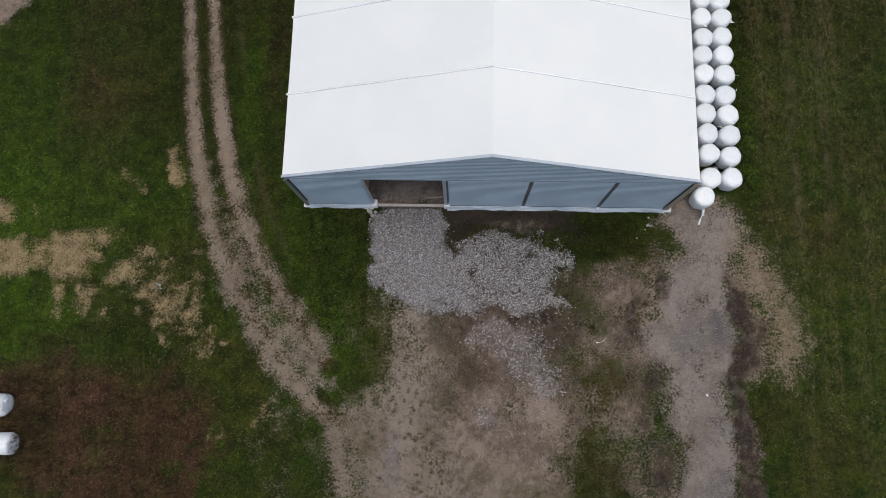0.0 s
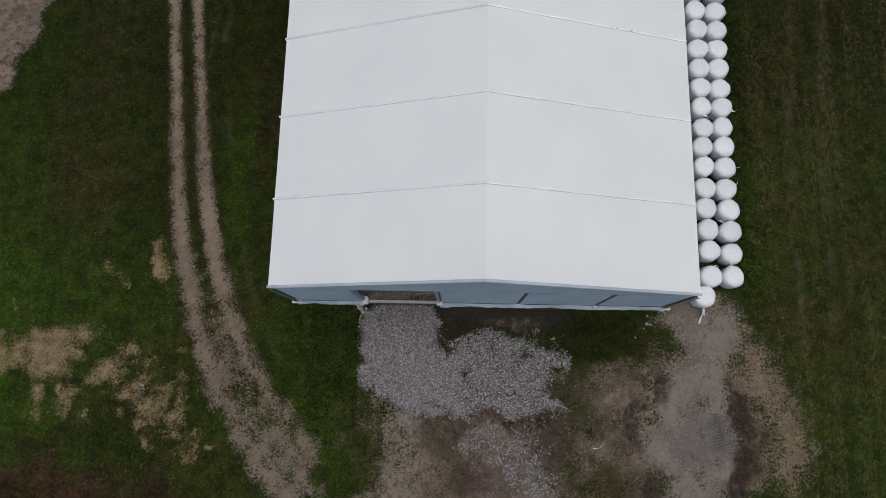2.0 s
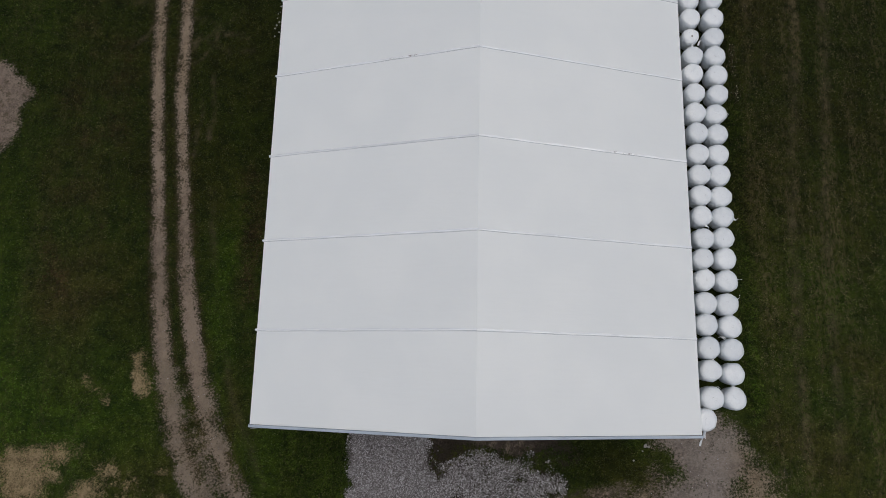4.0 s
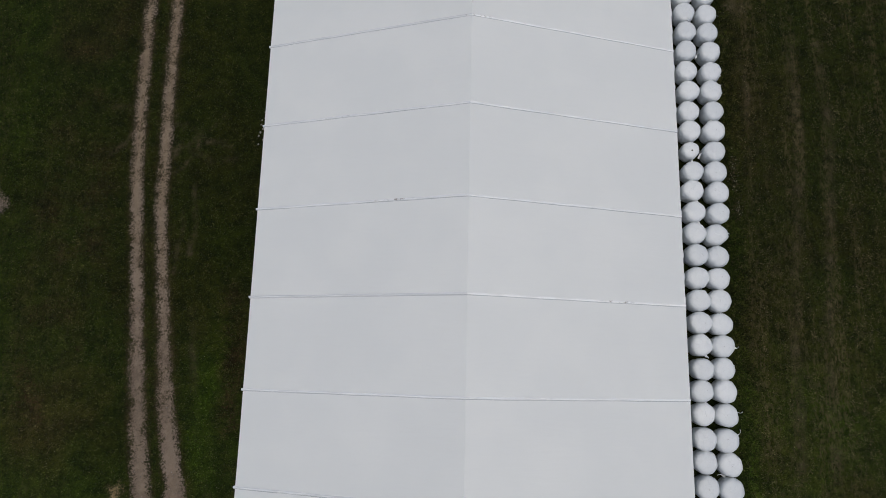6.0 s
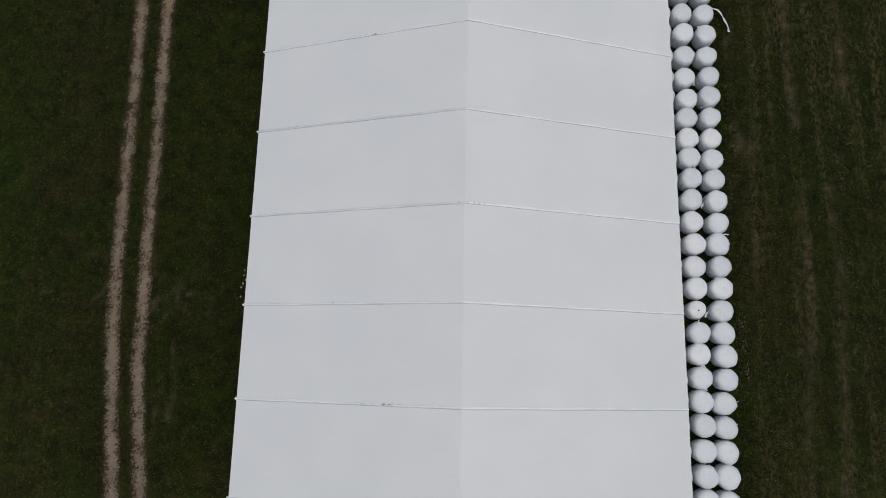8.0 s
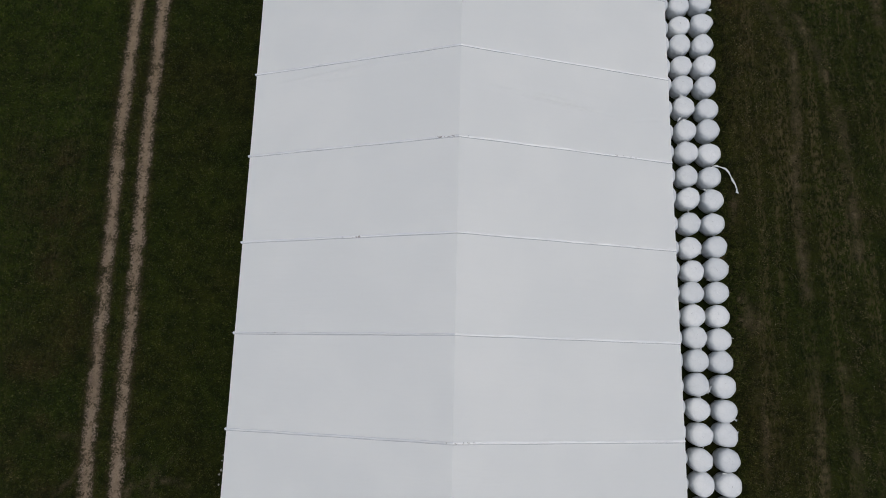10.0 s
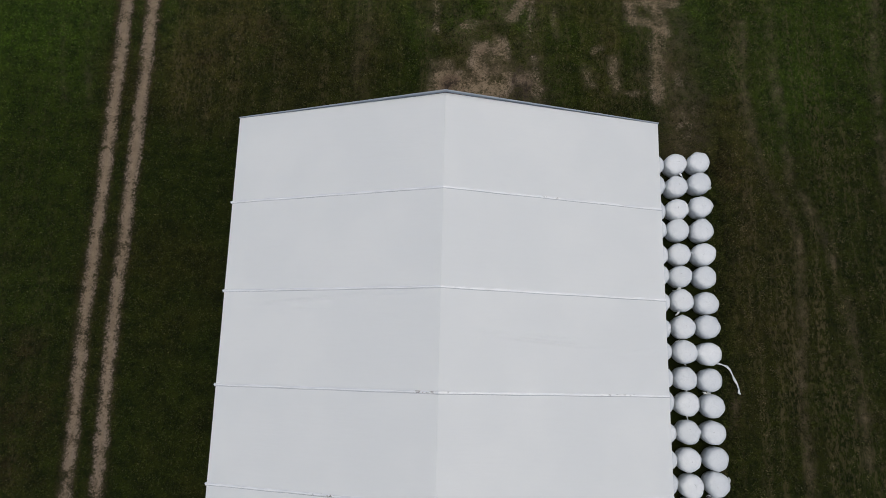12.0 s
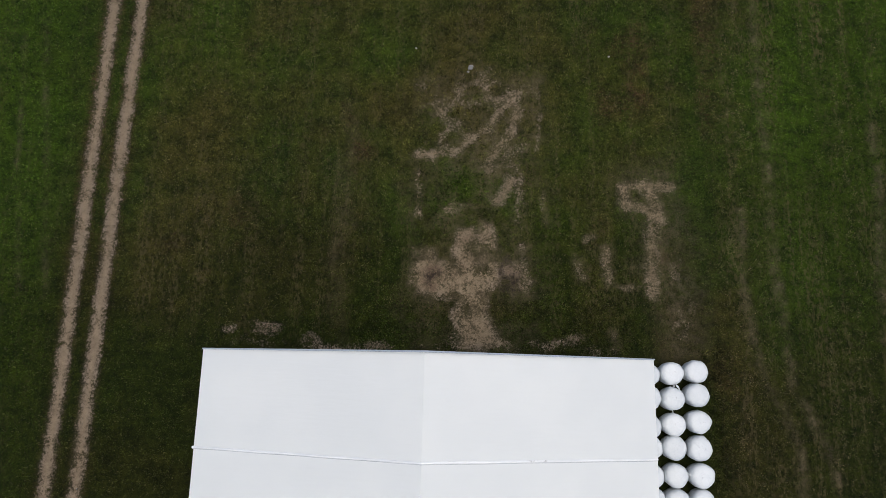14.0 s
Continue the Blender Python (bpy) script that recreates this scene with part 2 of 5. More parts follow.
MEMBRANE, FILM = fabric_material(), film_material()
# same strip twice; the east's brighter light is painted into its colour
SEAM_EAST = seam_material("lit_seam_strip", (0.80, 0.82, 0.82), (0.90, 0.91, 0.90), 0.32)
SEAM_WEST = seam_material("dim_seam_strip", (0.66, 0.68, 0.69), (0.77, 0.79, 0.80), 0.5)
SHEET = sheet_material("grey_corrugated_metal", (0.322, 0.408, 0.470), (0.366, 0.456, 0.518))
TRIM = sheet_material("pale_grey_trim", (0.34, 0.39, 0.44), (0.42, 0.47, 0.52), 0.4)
STEEL = sheet_material("dark_steel", (0.085, 0.098, 0.102), (0.140, 0.155, 0.160), 0.5, 0.2)
OLIVE = sheet_material("olive_steel", (0.13, 0.145, 0.12), (0.20, 0.215, 0.185), 0.6)
TARP = sheet_material("white_tarpaulin", (0.46, 0.51, 0.54), (0.58, 0.63, 0.66), 0.5)
# grey for the shadow line painted beside each seam
SHADOW_LINE = sheet_material("grey_shadow_line", (0.42, 0.44, 0.45), (0.56, 0.58, 0.59), 0.7)
JOINT = sheet_material("grey_joint_strip", (0.200, 0.255, 0.295), (0.250, 0.312, 0.355), 0.6)
SKIRT = sheet_material("grubby_tarpaulin", (0.385, 0.445, 0.485), (0.520, 0.580, 0.620), 0.55)
LIME = sheet_material("whitewashed_block", (0.56, 0.58, 0.58), (0.70, 0.71, 0.70), 0.8)
TIMBER = wood_material("weathered_timber", (0.22, 0.18, 0.14), (0.40, 0.35, 0.29))
PALE_TIMBER = wood_material("bleached_timber", (0.34, 0.31, 0.28), (0.50, 0.47, 0.43))
PLYWOOD = wood_material("tan_plywood", (0.30, 0.20, 0.11), (0.46, 0.33, 0.20))
STONE = stone_material("crushed_stone", (0.058, 0.054, 0.052), (0.188, 0.180, 0.180), (0.54, 0.54, 0.545))
GRAVEL = stone_material("packed_gravel", (0.062, 0.058, 0.058), (0.200, 0.194, 0.196), (0.50, 0.50, 0.51))
GROUND, TURF = ground_material(), turf_material()
BLUE = sheet_material("faded_blue_plastic", (0.12, 0.20, 0.24), (0.19, 0.29, 0.33), 0.5)
ROCK = sheet_material("pale_rock", (0.22, 0.21, 0.19), (0.38, 0.365, 0.33), 0.9)
HAY = wood_material("dark_hay", (0.03, 0.025, 0.015), (0.12, 0.09, 0.05))

# ---------------------------------------------------------------- mesh helpers


def part(name, bm, material, parent=None, label=""):
    """Link a bmesh as one mesh object, under a parent if there is one."""
    me = bpy.data.meshes.new(name)
    bm.to_mesh(me)
    bm.free()
    me.materials.append(material)
    ob = new(name, me)
    if parent:
        ob.parent = parent
    if label:
        ob["label"] = label
    return ob


def box(bm, x0, x1, y0, y1, z0, z1, bevel=0.0):
    m = Matrix.Translation(((x0 + x1) / 2, (y0 + y1) / 2, (z0 + z1) / 2)) @ Matrix.Diagonal((x1 - x0, y1 - y0, z1 - z0, 1))
    verts = bmesh.ops.create_cube(bm, size=1, matrix=m)["verts"]
    if bevel:
        edges = list({e for v in verts for e in v.link_edges})
        bmesh.ops.bevel(bm, geom=edges, offset=bevel, segments=2, affect="EDGES")
    return bm


def boxed(x0, x1, y0, y1, z0, z1, bevel=0.0):
    return box(bmesh.new(), x0, x1, y0, y1, z0, z1, bevel)


def surface(nu, nv, fn, thick=0.0, smooth=True):
    """A sheet fn(u, v) of nu x nv cells, closed to a slab if thick."""
    bm = bmesh.new()

    def layer(drop):
        return [[bm.verts.new(fn(i / nu, j / nv) - Vector((0, 0, drop))) for j in range(nv + 1)] for i in range(nu + 1)]

    top = layer(0)
    for i in range(nu):
        for j in range(nv):
            bm.faces.new((top[i][j], top[i + 1][j], top[i + 1][j + 1], top[i][j + 1])).smooth = smooth
    if thick:
        low, rim, hem = layer(thick), layer(0), layer(thick)
        for i in range(nu):
            for j in range(nv):
                bm.faces.new((low[i][j], low[i][j + 1], low[i + 1][j + 1], low[i + 1][j])).smooth = smooth
        for i in range(nu):
            bm.faces.new((rim[i][0], hem[i][0], hem[i + 1][0], rim[i + 1][0]))
            bm.faces.new((rim[i][nv], rim[i + 1][nv], hem[i + 1][nv], hem[i][nv]))
        for j in range(nv):
            bm.faces.new((rim[0][j], rim[0][j + 1], hem[0][j + 1], hem[0][j]))
            bm.faces.new((rim[nu][j], hem[nu][j], hem[nu][j + 1], rim[nu][j + 1]))
        bmesh.ops.delete(bm, geom=[v for v in bm.verts if not v.link_faces], context="VERTS")
        return bm
    bmesh.ops.recalc_face_normals(bm, faces=bm.faces)
    return bm


def thing(name, x, y, z, label, category, group="", kind=""):
    ob = new(name)
    ob.empty_display_size = 0.3
    ob.location = (x, y, z)
    return tagged(ob, label, category, group, kind)


# ---------------------------------------------------------------- ground cover
WEST, EAST, RIDGE_X = -8.15, 10.92, 1.385     # eaves and ridge of the barn
FRONT, BAY, BAYS = 9.28, 4.0, 12
BACK = FRONT + BAY * BAYS
EAVE_Z, RIDGE_Z = 4.90, 7.87

rng = np.random.default_rng(7)


def axis(stretches, far):
    """Places along one axis: stretches (from, to, cell) of their own fineness, then ever wider steps out to far."""
    inner = np.unique(np.round(np.concatenate([np.arange(a, b + c / 2, c) for a, b, c in stretches]), 4))
    low, high = inner[0], inner[-1]
    steps = 0.2 * 1.5 ** np.arange(1, 24)
    out = np.cumsum(steps)
    out = out[out < far]
    return np.concatenate([(low - out)[::-1], inner, high + out])


GX = axis([(-31, -8, 0.125), (-8, 10, 0.125), (10, 31, 0.125)], 1800)
GY = axis([(-9, 14, 0.125), (14, 57, 0.25), (57, 76, 0.125), (76, 83, 0.25)], 1800)
XX, YY = np.meshgrid(GX, GY, indexing="ij")


def wander(x, y, size, seed):
    """Smooth random field, about -1 to 1, with lumps of the given size."""
    table = np.random.default_rng(seed).uniform(-1, 1, (256, 256))
    u, v = x / size + 1000.37, y / size + 1000.71
    i, j = np.floor(u).astype(int), np.floor(v).astype(int)
    f, g = u - i, v - j
    f, g = f * f * (3 - 2 * f), g * g * (3 - 2 * g)
    at = lambda p, q: table[p % 256, q % 256]
    return (at(i, j) * (1 - f) + at(i + 1, j) * f) * (1 - g) + (at(i, j + 1) * (1 - f) + at(i + 1, j + 1) * f) * g


def rough(x, y, size, seed, octaves=4, gain=0.6):
    return sum(wander(x, y, size / 2 ** k, seed + k) * gain ** k for k in range(octaves))


WX = XX + 0.45 * rough(XX, YY, 2.2, 100)
WY = YY + 0.45 * rough(XX, YY, 2.2, 200)


def polygon(points, soft=0.6, warp=True):
    """1 inside the outline, 0 outside, over a soft edge."""
    x, y = (WX, WY) if warp else (XX, YY)
    best, inside = np.full(x.shape, 1e9), np.zeros(x.shape, bool)
    for (ax, ay), (bx, by) in zip(points, points[1:] + points[:1]):
        best = np.minimum(best, reach(x, y, ax, ay, bx, by))
        if ay != by:
            cross = (ay > y) != (by > y)
            inside ^= cross & (x < (bx - ax) * (y - ay) / (by - ay) + ax)
    return np.clip(0.5 + np.where(inside, best, -best) / soft, 0, 1)


def reach(x, y, ax, ay, bx, by):
    dx, dy = bx - ax, by - ay
    t = np.clip(((x - ax) * dx + (y - ay) * dy) / (dx * dx + dy * dy + 1e-9), 0, 1)
    return np.hypot(x - ax - t * dx, y - ay - t * dy)


def line(points, half, soft=0.3, warp=0.5):
    x, y = XX + (WX - XX) * warp, YY + (WY - YY) * warp
    best = np.full(x.shape, 1e9)
    for (ax, ay), (bx, by) in zip(points, points[1:]):
        best = np.minimum(best, reach(x, y, ax, ay, bx, by))
    return np.clip(0.5 + (half - best) / soft, 0, 1)


def blob(cx, cy, rx, ry, soft=0.5):
    d = np.hypot((WX - cx) / rx, (WY - cy) / ry)
    return np.clip(0.5 + (1 - d) / soft, 0, 1)


def most(*masks):
    return np.maximum.reduce(masks)


RUT_WEST = [(-4.6, -3.2), (-7.0, -1.4), (-8.9, 0.3), (-10.9, 3.6), (-13.1, 7.6), (-14.05, 10.1), (-14.8, 13.8), (-15.42, 18.4), (-15.95, 22.9),
            (-16.52, 28), (-16.8, 33), (-16.95, 40), (-17.15, 48), (-17.1, 56), (-17.1, 66), (-17.05, 77), (-16.6, 110)]
RUT_EAST = [(-6.7, 0.9), (-8.2, 2.9), (-9.8, 5.2), (-11.5, 7.9), (-12.5, 10.7), (-13.1, 13.2), (-13.65, 16), (-14.3, 20.7), (-15.0, 26),
            (-15.25, 33), (-15.4, 40), (-15.65, 48), (-15.6, 56), (-15.6, 66), (-15.45, 77), (-15.0, 110)]
patchy, fleck = rough(XX, YY, 1.6, 300), rough(XX, YY, 0.7, 400, 3)

broader = 0.15 * np.clip((21 - YY) / 8, 0, 1) + 0.02 * np.clip((YY - 50) / 8, 0, 1)
ruts = most(line(RUT_WEST, 0.25 + broader, 0.58, 0.05), line(RUT_EAST, 0.24 + broader, 0.58, 0.05)) * np.clip(0.60 + (YY - 6) / 14, 0.55, 1)
worn = ruts * (0.97 - 0.10 * np.clip((YY - 13) / 6, 0, 1) * np.clip((56 - YY) / 8, 0, 1) + 0.10 * fleck)
TRACK_WEST = [(-14.3, 11.4), (-13.7, 9.3), (-12.9, 6.8), (-11.9, 4.8), (-10.6, 2.7), (-9.2, 0.9), (-7.6, -0.8), (-6.2, -2.6), (-5.4, -5)]
TRACK_EAST = [(-12.3, 10.6), (-11.6, 8.6), (-10.6, 6.3), (-9.2, 4.3), (-7.6, 2.4), (-6.0, 0.7), (-4.4, -0.6), (-3.2, -2.4)]
lane = most(line(TRACK_WEST, 0.62, 0.9), line(TRACK_EAST, 0.42, 1.0), line([(-12.6, 8.6), (-11.3, 5.6), (-9.6, 3.2), (-7.4, 0.6), (-4.5, -2.0)], 1.10, 1.6) * np.clip(0.46 + (9 - YY) / 20, 0.4, 0.85))
yard = polygon([(-3.5, 4.3), (-1, 5.5), (5.6, 4.6), (8, 6.3), (10.6, 6.6), (10.8, -14), (-6.0, -14), (-5.6, -5.7), (-6.3, -2.4), (-3.7, 0.7)], 4.0)
drive = polygon([(10.8, 8.6), (12.1, 10.1), (14.5, 10.0), (14.5, 7.1), (14.1, 5.6), (13.9, 4.2), (14.1, 2.5), (13.8, -0.3), (13.9, -2.0), (13.6, -5.2), (13.2, -16), (9.8, -16), (10.5, -5.3), (10.9, -3.1), (10.5, -1.5), (10.5, 0.7), (9.8, 1.2), (9.9, 4.7), (10.3, 6.2), (11.2, 7.1)], 1.5)
moss = most(polygon([(5.8, 4.4), (7.3, 4.4), (8.1, 2.3), (9.0, 0.1), (9.0, -2.6), (8.6, -5.3), (8.6, -9), (5.4, -9), (5.4, -5.4), (4.9, -3.3), (5.8, -2.0), (5.9, -0.5), (5.5, 1.2)], 1.8) * (0.92 + 0.5 * rough(XX, YY, 1.8, 1350, 4)), blob(-4.6, 1.5, 1.1, 1.6, 0.8), blob(7.4, 7.6, 2.0, 1.3, 0.8), blob(-5.4, -0.4, 0.9, 0.8, 0.7))
grey = polygon([(-28, 28.5), (-23.8, 27.6), (-23.5, 25.6), (-24.0, 23.8), (-25.4, 22.4), (-28, 22.5)], 0.7)
grey = most(grey, polygon([(-31, 23.5), (-25, 22.2), (-24.9, 21.2), (-25.8, 20.1), (-26.6, 19.4), (-31, 18.9)], 0.8))
bare = most(polygon([(0.4, 62.8), (1.4, 62.8), (1.6, 62.2), (2.3, 62.1), (2.6, 63.8), (3.3, 64.0), (3.6, 63.1), (3.8, 64.3), (4.4, 64.2), (4.6, 62.9), (4.8, 61.2), (4.2, 60.6), (4.2, 59.4), (4.7, 58.3), (5.4, 57.9), (3.0, 57.8), (2.4, 59.4), (2.7, 60.2), (0.7, 60.5), (0.2, 61.0)], 0.7, False),
            polygon([(4.6, 62.9), (5.2, 62.5), (6.0, 63.0), (6.0, 60.5), (5.4, 60.9), (4.8, 61.2)], 1.2) * 0.72)
torn = most(polygon([(0.3, 66.9), (0.3, 72.2), (6.2, 72.4), (6.2, 67.0), (4.2, 67.4)], 1.8) * (0.40 + 0.36 * rough(XX, YY, 0.9, 1250, 3)), line([(0.4, 67.9), (1.9, 68.0), (3.1, 68.8), (4.3, 69.9), (5.7, 71.7)], 0.24, 0.56, 0.2), line([(4.1, 67.4), (4.6, 68.4), (5.2, 69.1), (5.6, 70.6)], 0.36, 0.56, 0.2), line([(0.5, 70.6), (2.1, 71.1), (3.1, 72.0), (4.0, 72.2)], 0.16, 0.56, 0.2) * 0.9,
            line([(5.4, 66.6), (5.0, 65.8), (4.6, 65.3)], 0.28, 0.56, 0.2), line([(6.8, 71.6), (6.9, 70.1), (6.7, 68.3)], 0.10, 0.4, 0.2) * 0.8, line([(5.9, 67.4), (5.8, 64.1)], 0.30, 0.72, 0.2) * 0.62, line([(0.4, 67.1), (0.6, 64.6)], 0.16, 0.56, 0.2) * 0.8, line([(2.2, 68.7), (3.7, 69.2)], 0.16, 0.56, 0.2) * 0.8, line([(5.4, 71.6), (5.5, 69.1)], 0.16, 0.48, 0.2) * 0.9, line([(7.0, 66.0), (7.2, 64.3)], 0.14, 0.48, 0.2) * 0.7,
            line([(4.0, 72.2), (6.2, 72.1)], 0.14, 0.56, 0.2) * 0.7, line([(1.9, 65.4), (2.3, 64.6), (3.2, 65.2)], 0.2, 0.64, 0.2) * 0.7, blob(2.2, 65.0, 0.4, 0.5, 1.0) * 0.7) * 0.86
patch = most(line([(11.25, 66.3), (11.3, 65.4), (12.2, 65.2), (12.9, 64.7)], 0.34, 0.56, 0.2), line([(11.4, 66.4), (12.5, 66.5), (13.8, 66.5)], 0.30, 0.56, 0.2), line([(12.7, 66.4), (12.9, 65.3), (13.1, 64.5)], 0.36, 0.56, 0.2), line([(12.7, 64.4), (12.55, 62.6), (12.6, 60.7)], 0.36, 0.64, 0.2) * 0.86, line([(10.3, 63.0), (10.4, 61.3)], 0.24, 0.56, 0.2) * 0.85, line([(8.8, 62.4), (9.0, 61.5)], 0.24, 0.56, 0.2) * 0.7,
             blob(11.4, 61.0, 0.5, 0.25, 1.0) * 0.7, line([(10.5, 58.7), (10.8, 58.0)], 0.14, 0.48, 0.2) * 0.7, blob(9.4, 63.9, 0.25, 0.3, 1.0) * 0.7, polygon([(13.4, 60.7), (14.2, 62.2), (14.8, 59.0), (13.3, 57.6)], 1.6) * 0.5)
foot = most(blob(-6.9, 58.4, 0.9, 0.5, 0.9), blob(-4.1, 57.8, 0.6, 0.35, 0.9), blob(-1.2, 57.8, 0.8, 0.4, 0.8), blob(3.4, 57.9, 1.4, 0.6, 0.8), blob(8.0, 57.9, 1.4, 0.4, 0.9), blob(-9, 58.4, 0.5, 0.3, 0.9), line([(-8.5, 57.7), (11, 57.7)], 0.2, 0.8) * 0.6) * 0.56

inside = polygon([(WEST + 0.1, 9.1), (EAST - 0.1, 9.1), (EAST - 0.1, BACK - 0.1), (WEST + 0.1, BACK - 0.1)], 0.4, False)
apron = most(polygon([(-4.9, 9.2), (-0.7, 9.2), (-0.7, 7.2), (-0.2, 6.7), (0.9, 7.3), (2.7, 7.7), (5.6, 7.4), (6.1, 6.6), (5.4, 5.7), (5.7, 4.1), (4.1, 3.7), (1.2, 3.7), (-1.1, 4.2), (-2.0, 3.9), (-3.2, 4.7), (-4.3, 5.3), (-4.8, 7.1)], 1.0))
dense = apron * np.clip((1.3 - XX) / 1.3, 0, 1)
loose = apron * np.clip((XX + 1.3) / 1.0, 0, 1)
spill = most(polygon([(0.4, 2.2), (1.2, 2.8), (2.4, 3.0), (4.0, 2.5), (4.8, 1.4), (5.6, -0.2), (5.1, -1.0), (4.1, -1.5), (3.7, -0.6), (2.8, -0.2), (2.4, 0.8), (1.2, 1.4)], 1.1) * (0.72 + 0.35 * rough(XX, YY, 1.0, 1650, 3)), polygon([(3.2, 0.4), (4.6, 0.5), (5.2, -0.6), (4.3, -1.1)], 0.9) * 0.9, polygon([(1.4, -1.6), (2.2, -1.3), (2.8, -2.4), (2.2, -2.7), (1.5, -2.3)], 1.1) * 0.62, polygon([(1.0, 3.6), (5.8, 4.4), (5.6, 2.6), (4.0, 2.2), (2.0, 2.6)], 1.6) * 0.16) * 0.88


straw = most(polygon([(-27, 9.3), (-24.2, 9.2), (-24.1, 7.9), (-27, 7.7)], 0.7, False), polygon([(-27, 7.0), (-23.4, 7.1), (-23.0, 6.1), (-23.2, 5.0), (-27, 4.7)], 0.8, False), polygon([(-21.9, 7.4), (-20.1, 7.4), (-19.7, 6.3), (-20.0, 5.2), (-21.0, 4.9), (-21.6, 5.2), (-21.9, 6.6)], 0.8, False), polygon([(-23.2, 7.0), (-21.9, 6.9), (-21.7, 5.5), (-23.0, 5.6)], 0.8, False) * 0.7, line([(-21.4, 5.0), (-20.9, 2.9)], 0.24, 0.6, 0.2) * 0.66,
             polygon([(-19.8, 7.5), (-18.3, 7.7), (-18.1, 7.1), (-19.5, 6.9)], 0.9, False) * 0.8, polygon([(-18.2, 5.7), (-16.9, 5.9), (-16.7, 5.1), (-17.8, 4.9), (-18.6, 4.9)], 0.9, False) * 0.72, polygon([(-17.3, 7.0), (-16.4, 6.7), (-16.6, 5.7)], 0.9, False) * 0.62, polygon([(-15.2, 4.8), (-14.2, 4.7), (-14.3, 3.1), (-15.1, 3.6)], 0.9, False) * 0.5, polygon([(-16.5, 4.3), (-15.4, 3.9), (-16.0, 3.4)], 0.8, False) * 0.7, polygon([(-20.1, 4.6), (-19.4, 4.2), (-19.7, 3.1), (-20.2, 3.5)], 0.7, False) * 0.75, polygon([(-23.2, 9.0), (-22.5, 8.7), (-22.7, 7.9), (-23.2, 8.1)], 0.8, False) * 0.7,
             blob(-15.2, 1.7, 0.25, 0.25, 1.0) * 0.75, blob(-14.1, 6.7, 0.3, 0.3, 0.9) * 0.75, blob(-12.0, 1.9, 0.25, 0.25, 0.9) * 0.75, blob(-13.7, 3.1, 0.6, 0.5, 1.0) * 0.44, line([(-18.5, 10.7), (-17.3, 10.1)], 0.16, 0.7) * 0.5, line([(-15.8, 12.1), (-15.5, 10.5)], 0.24, 0.6) * 0.85)
tan = polygon([(14.5, 8.0), (15.1, 6.8), (16.5, 6.2), (17.2, 4.8), (17.5, 3.4), (17.1, 1.4), (16.4, 0.0), (15.9, 0.8), (15.8, 2.5), (15.5, 4.2), (14.6, 6.2)], 2.4) * (0.84 + 0.22 * patchy)
weeds = polygon([(-21.6, 0.2), (-14.4, 0.2), (-12.3, -1.5), (-11.6, -3.7), (-12.5, -6.2), (-13, -14), (-20.5, -14), (-20.3, -5), (-22.6, -2.8), (-26, -1), (-26, 0.4)], 2.0)
verge = [(14.1, 5.3), (14.9, 4.8), (15.2, 2.5), (14.9, 1.4), (14.6, -0.3), (14.9, -1.9), (14.7, -5.2), (14.5, -14), (13.2, -14), (13.6, -5.2), (13.9, -2.0), (13.8, 0.2), (14.1, 2.5), (13.9, 4.2)]
ditch = np.clip(most(polygon(verge, 0.7) * (1.0 + 0.30 * fleck + 0.22 * patchy), blob(9.4, 3.2, 0.5, 1.8, 1.0) * (0.55 + 0.5 * fleck), blob(9.8, -0.8, 0.45, 1.6, 1.0) * (0.55 + 0.5 * fleck), blob(9.9, -4.2, 0.5, 1.4, 1.0) * (0.5 + 0.5 * fleck), blob(10.3, 5.3, 0.35, 0.8, 0.8) * 0.6), 0, 1)
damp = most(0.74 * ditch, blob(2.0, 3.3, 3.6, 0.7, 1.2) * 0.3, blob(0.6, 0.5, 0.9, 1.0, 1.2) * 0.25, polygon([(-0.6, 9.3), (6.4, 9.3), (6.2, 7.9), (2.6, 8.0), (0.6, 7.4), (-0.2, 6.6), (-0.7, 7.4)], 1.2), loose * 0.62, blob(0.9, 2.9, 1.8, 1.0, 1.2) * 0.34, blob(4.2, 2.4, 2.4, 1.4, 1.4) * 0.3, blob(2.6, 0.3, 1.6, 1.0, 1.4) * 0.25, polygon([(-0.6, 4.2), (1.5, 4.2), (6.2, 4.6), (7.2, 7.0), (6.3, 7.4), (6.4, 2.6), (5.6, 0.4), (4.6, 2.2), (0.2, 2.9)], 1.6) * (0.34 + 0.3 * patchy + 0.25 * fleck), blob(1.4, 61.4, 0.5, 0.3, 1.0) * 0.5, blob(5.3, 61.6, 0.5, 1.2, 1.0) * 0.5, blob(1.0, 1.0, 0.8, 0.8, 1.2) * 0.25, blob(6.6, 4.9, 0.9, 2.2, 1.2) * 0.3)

out = 1 - inside
dirt = most(worn, lane * (0.70 + 0.08 * patchy + 0.12 * fleck), (yard * (0.90 + 0.25 * patchy) - 0.42 * moss * yard), drive * (0.93 + 0.1 * patchy + 0.08 * fleck), grey * 0.9, bare * (0.64 + 0.20 * patchy + 0.26 * fleck), torn * (0.60 + 0.1 * fleck), patch * 0.54, foot, blob(-8.2, -4.0, 3.0, 3.4, 1.4) * (0.14 + 0.22 * patchy), blob(-5.0, 2.6, 1.4, 2.6, 1.2) * (0.28 + 0.2 * patchy), blob(8.2, 4.9, 2.2, 2.4, 1.2) * 0.6, tan, ditch, line([(14.4, 5.5), (15.0, 3.0), (14.8, 0.8)], 0.7, 1.2) * 0.75, blob(2.9, 8.5, 3.6, 0.7, 0.8) * 0.7)
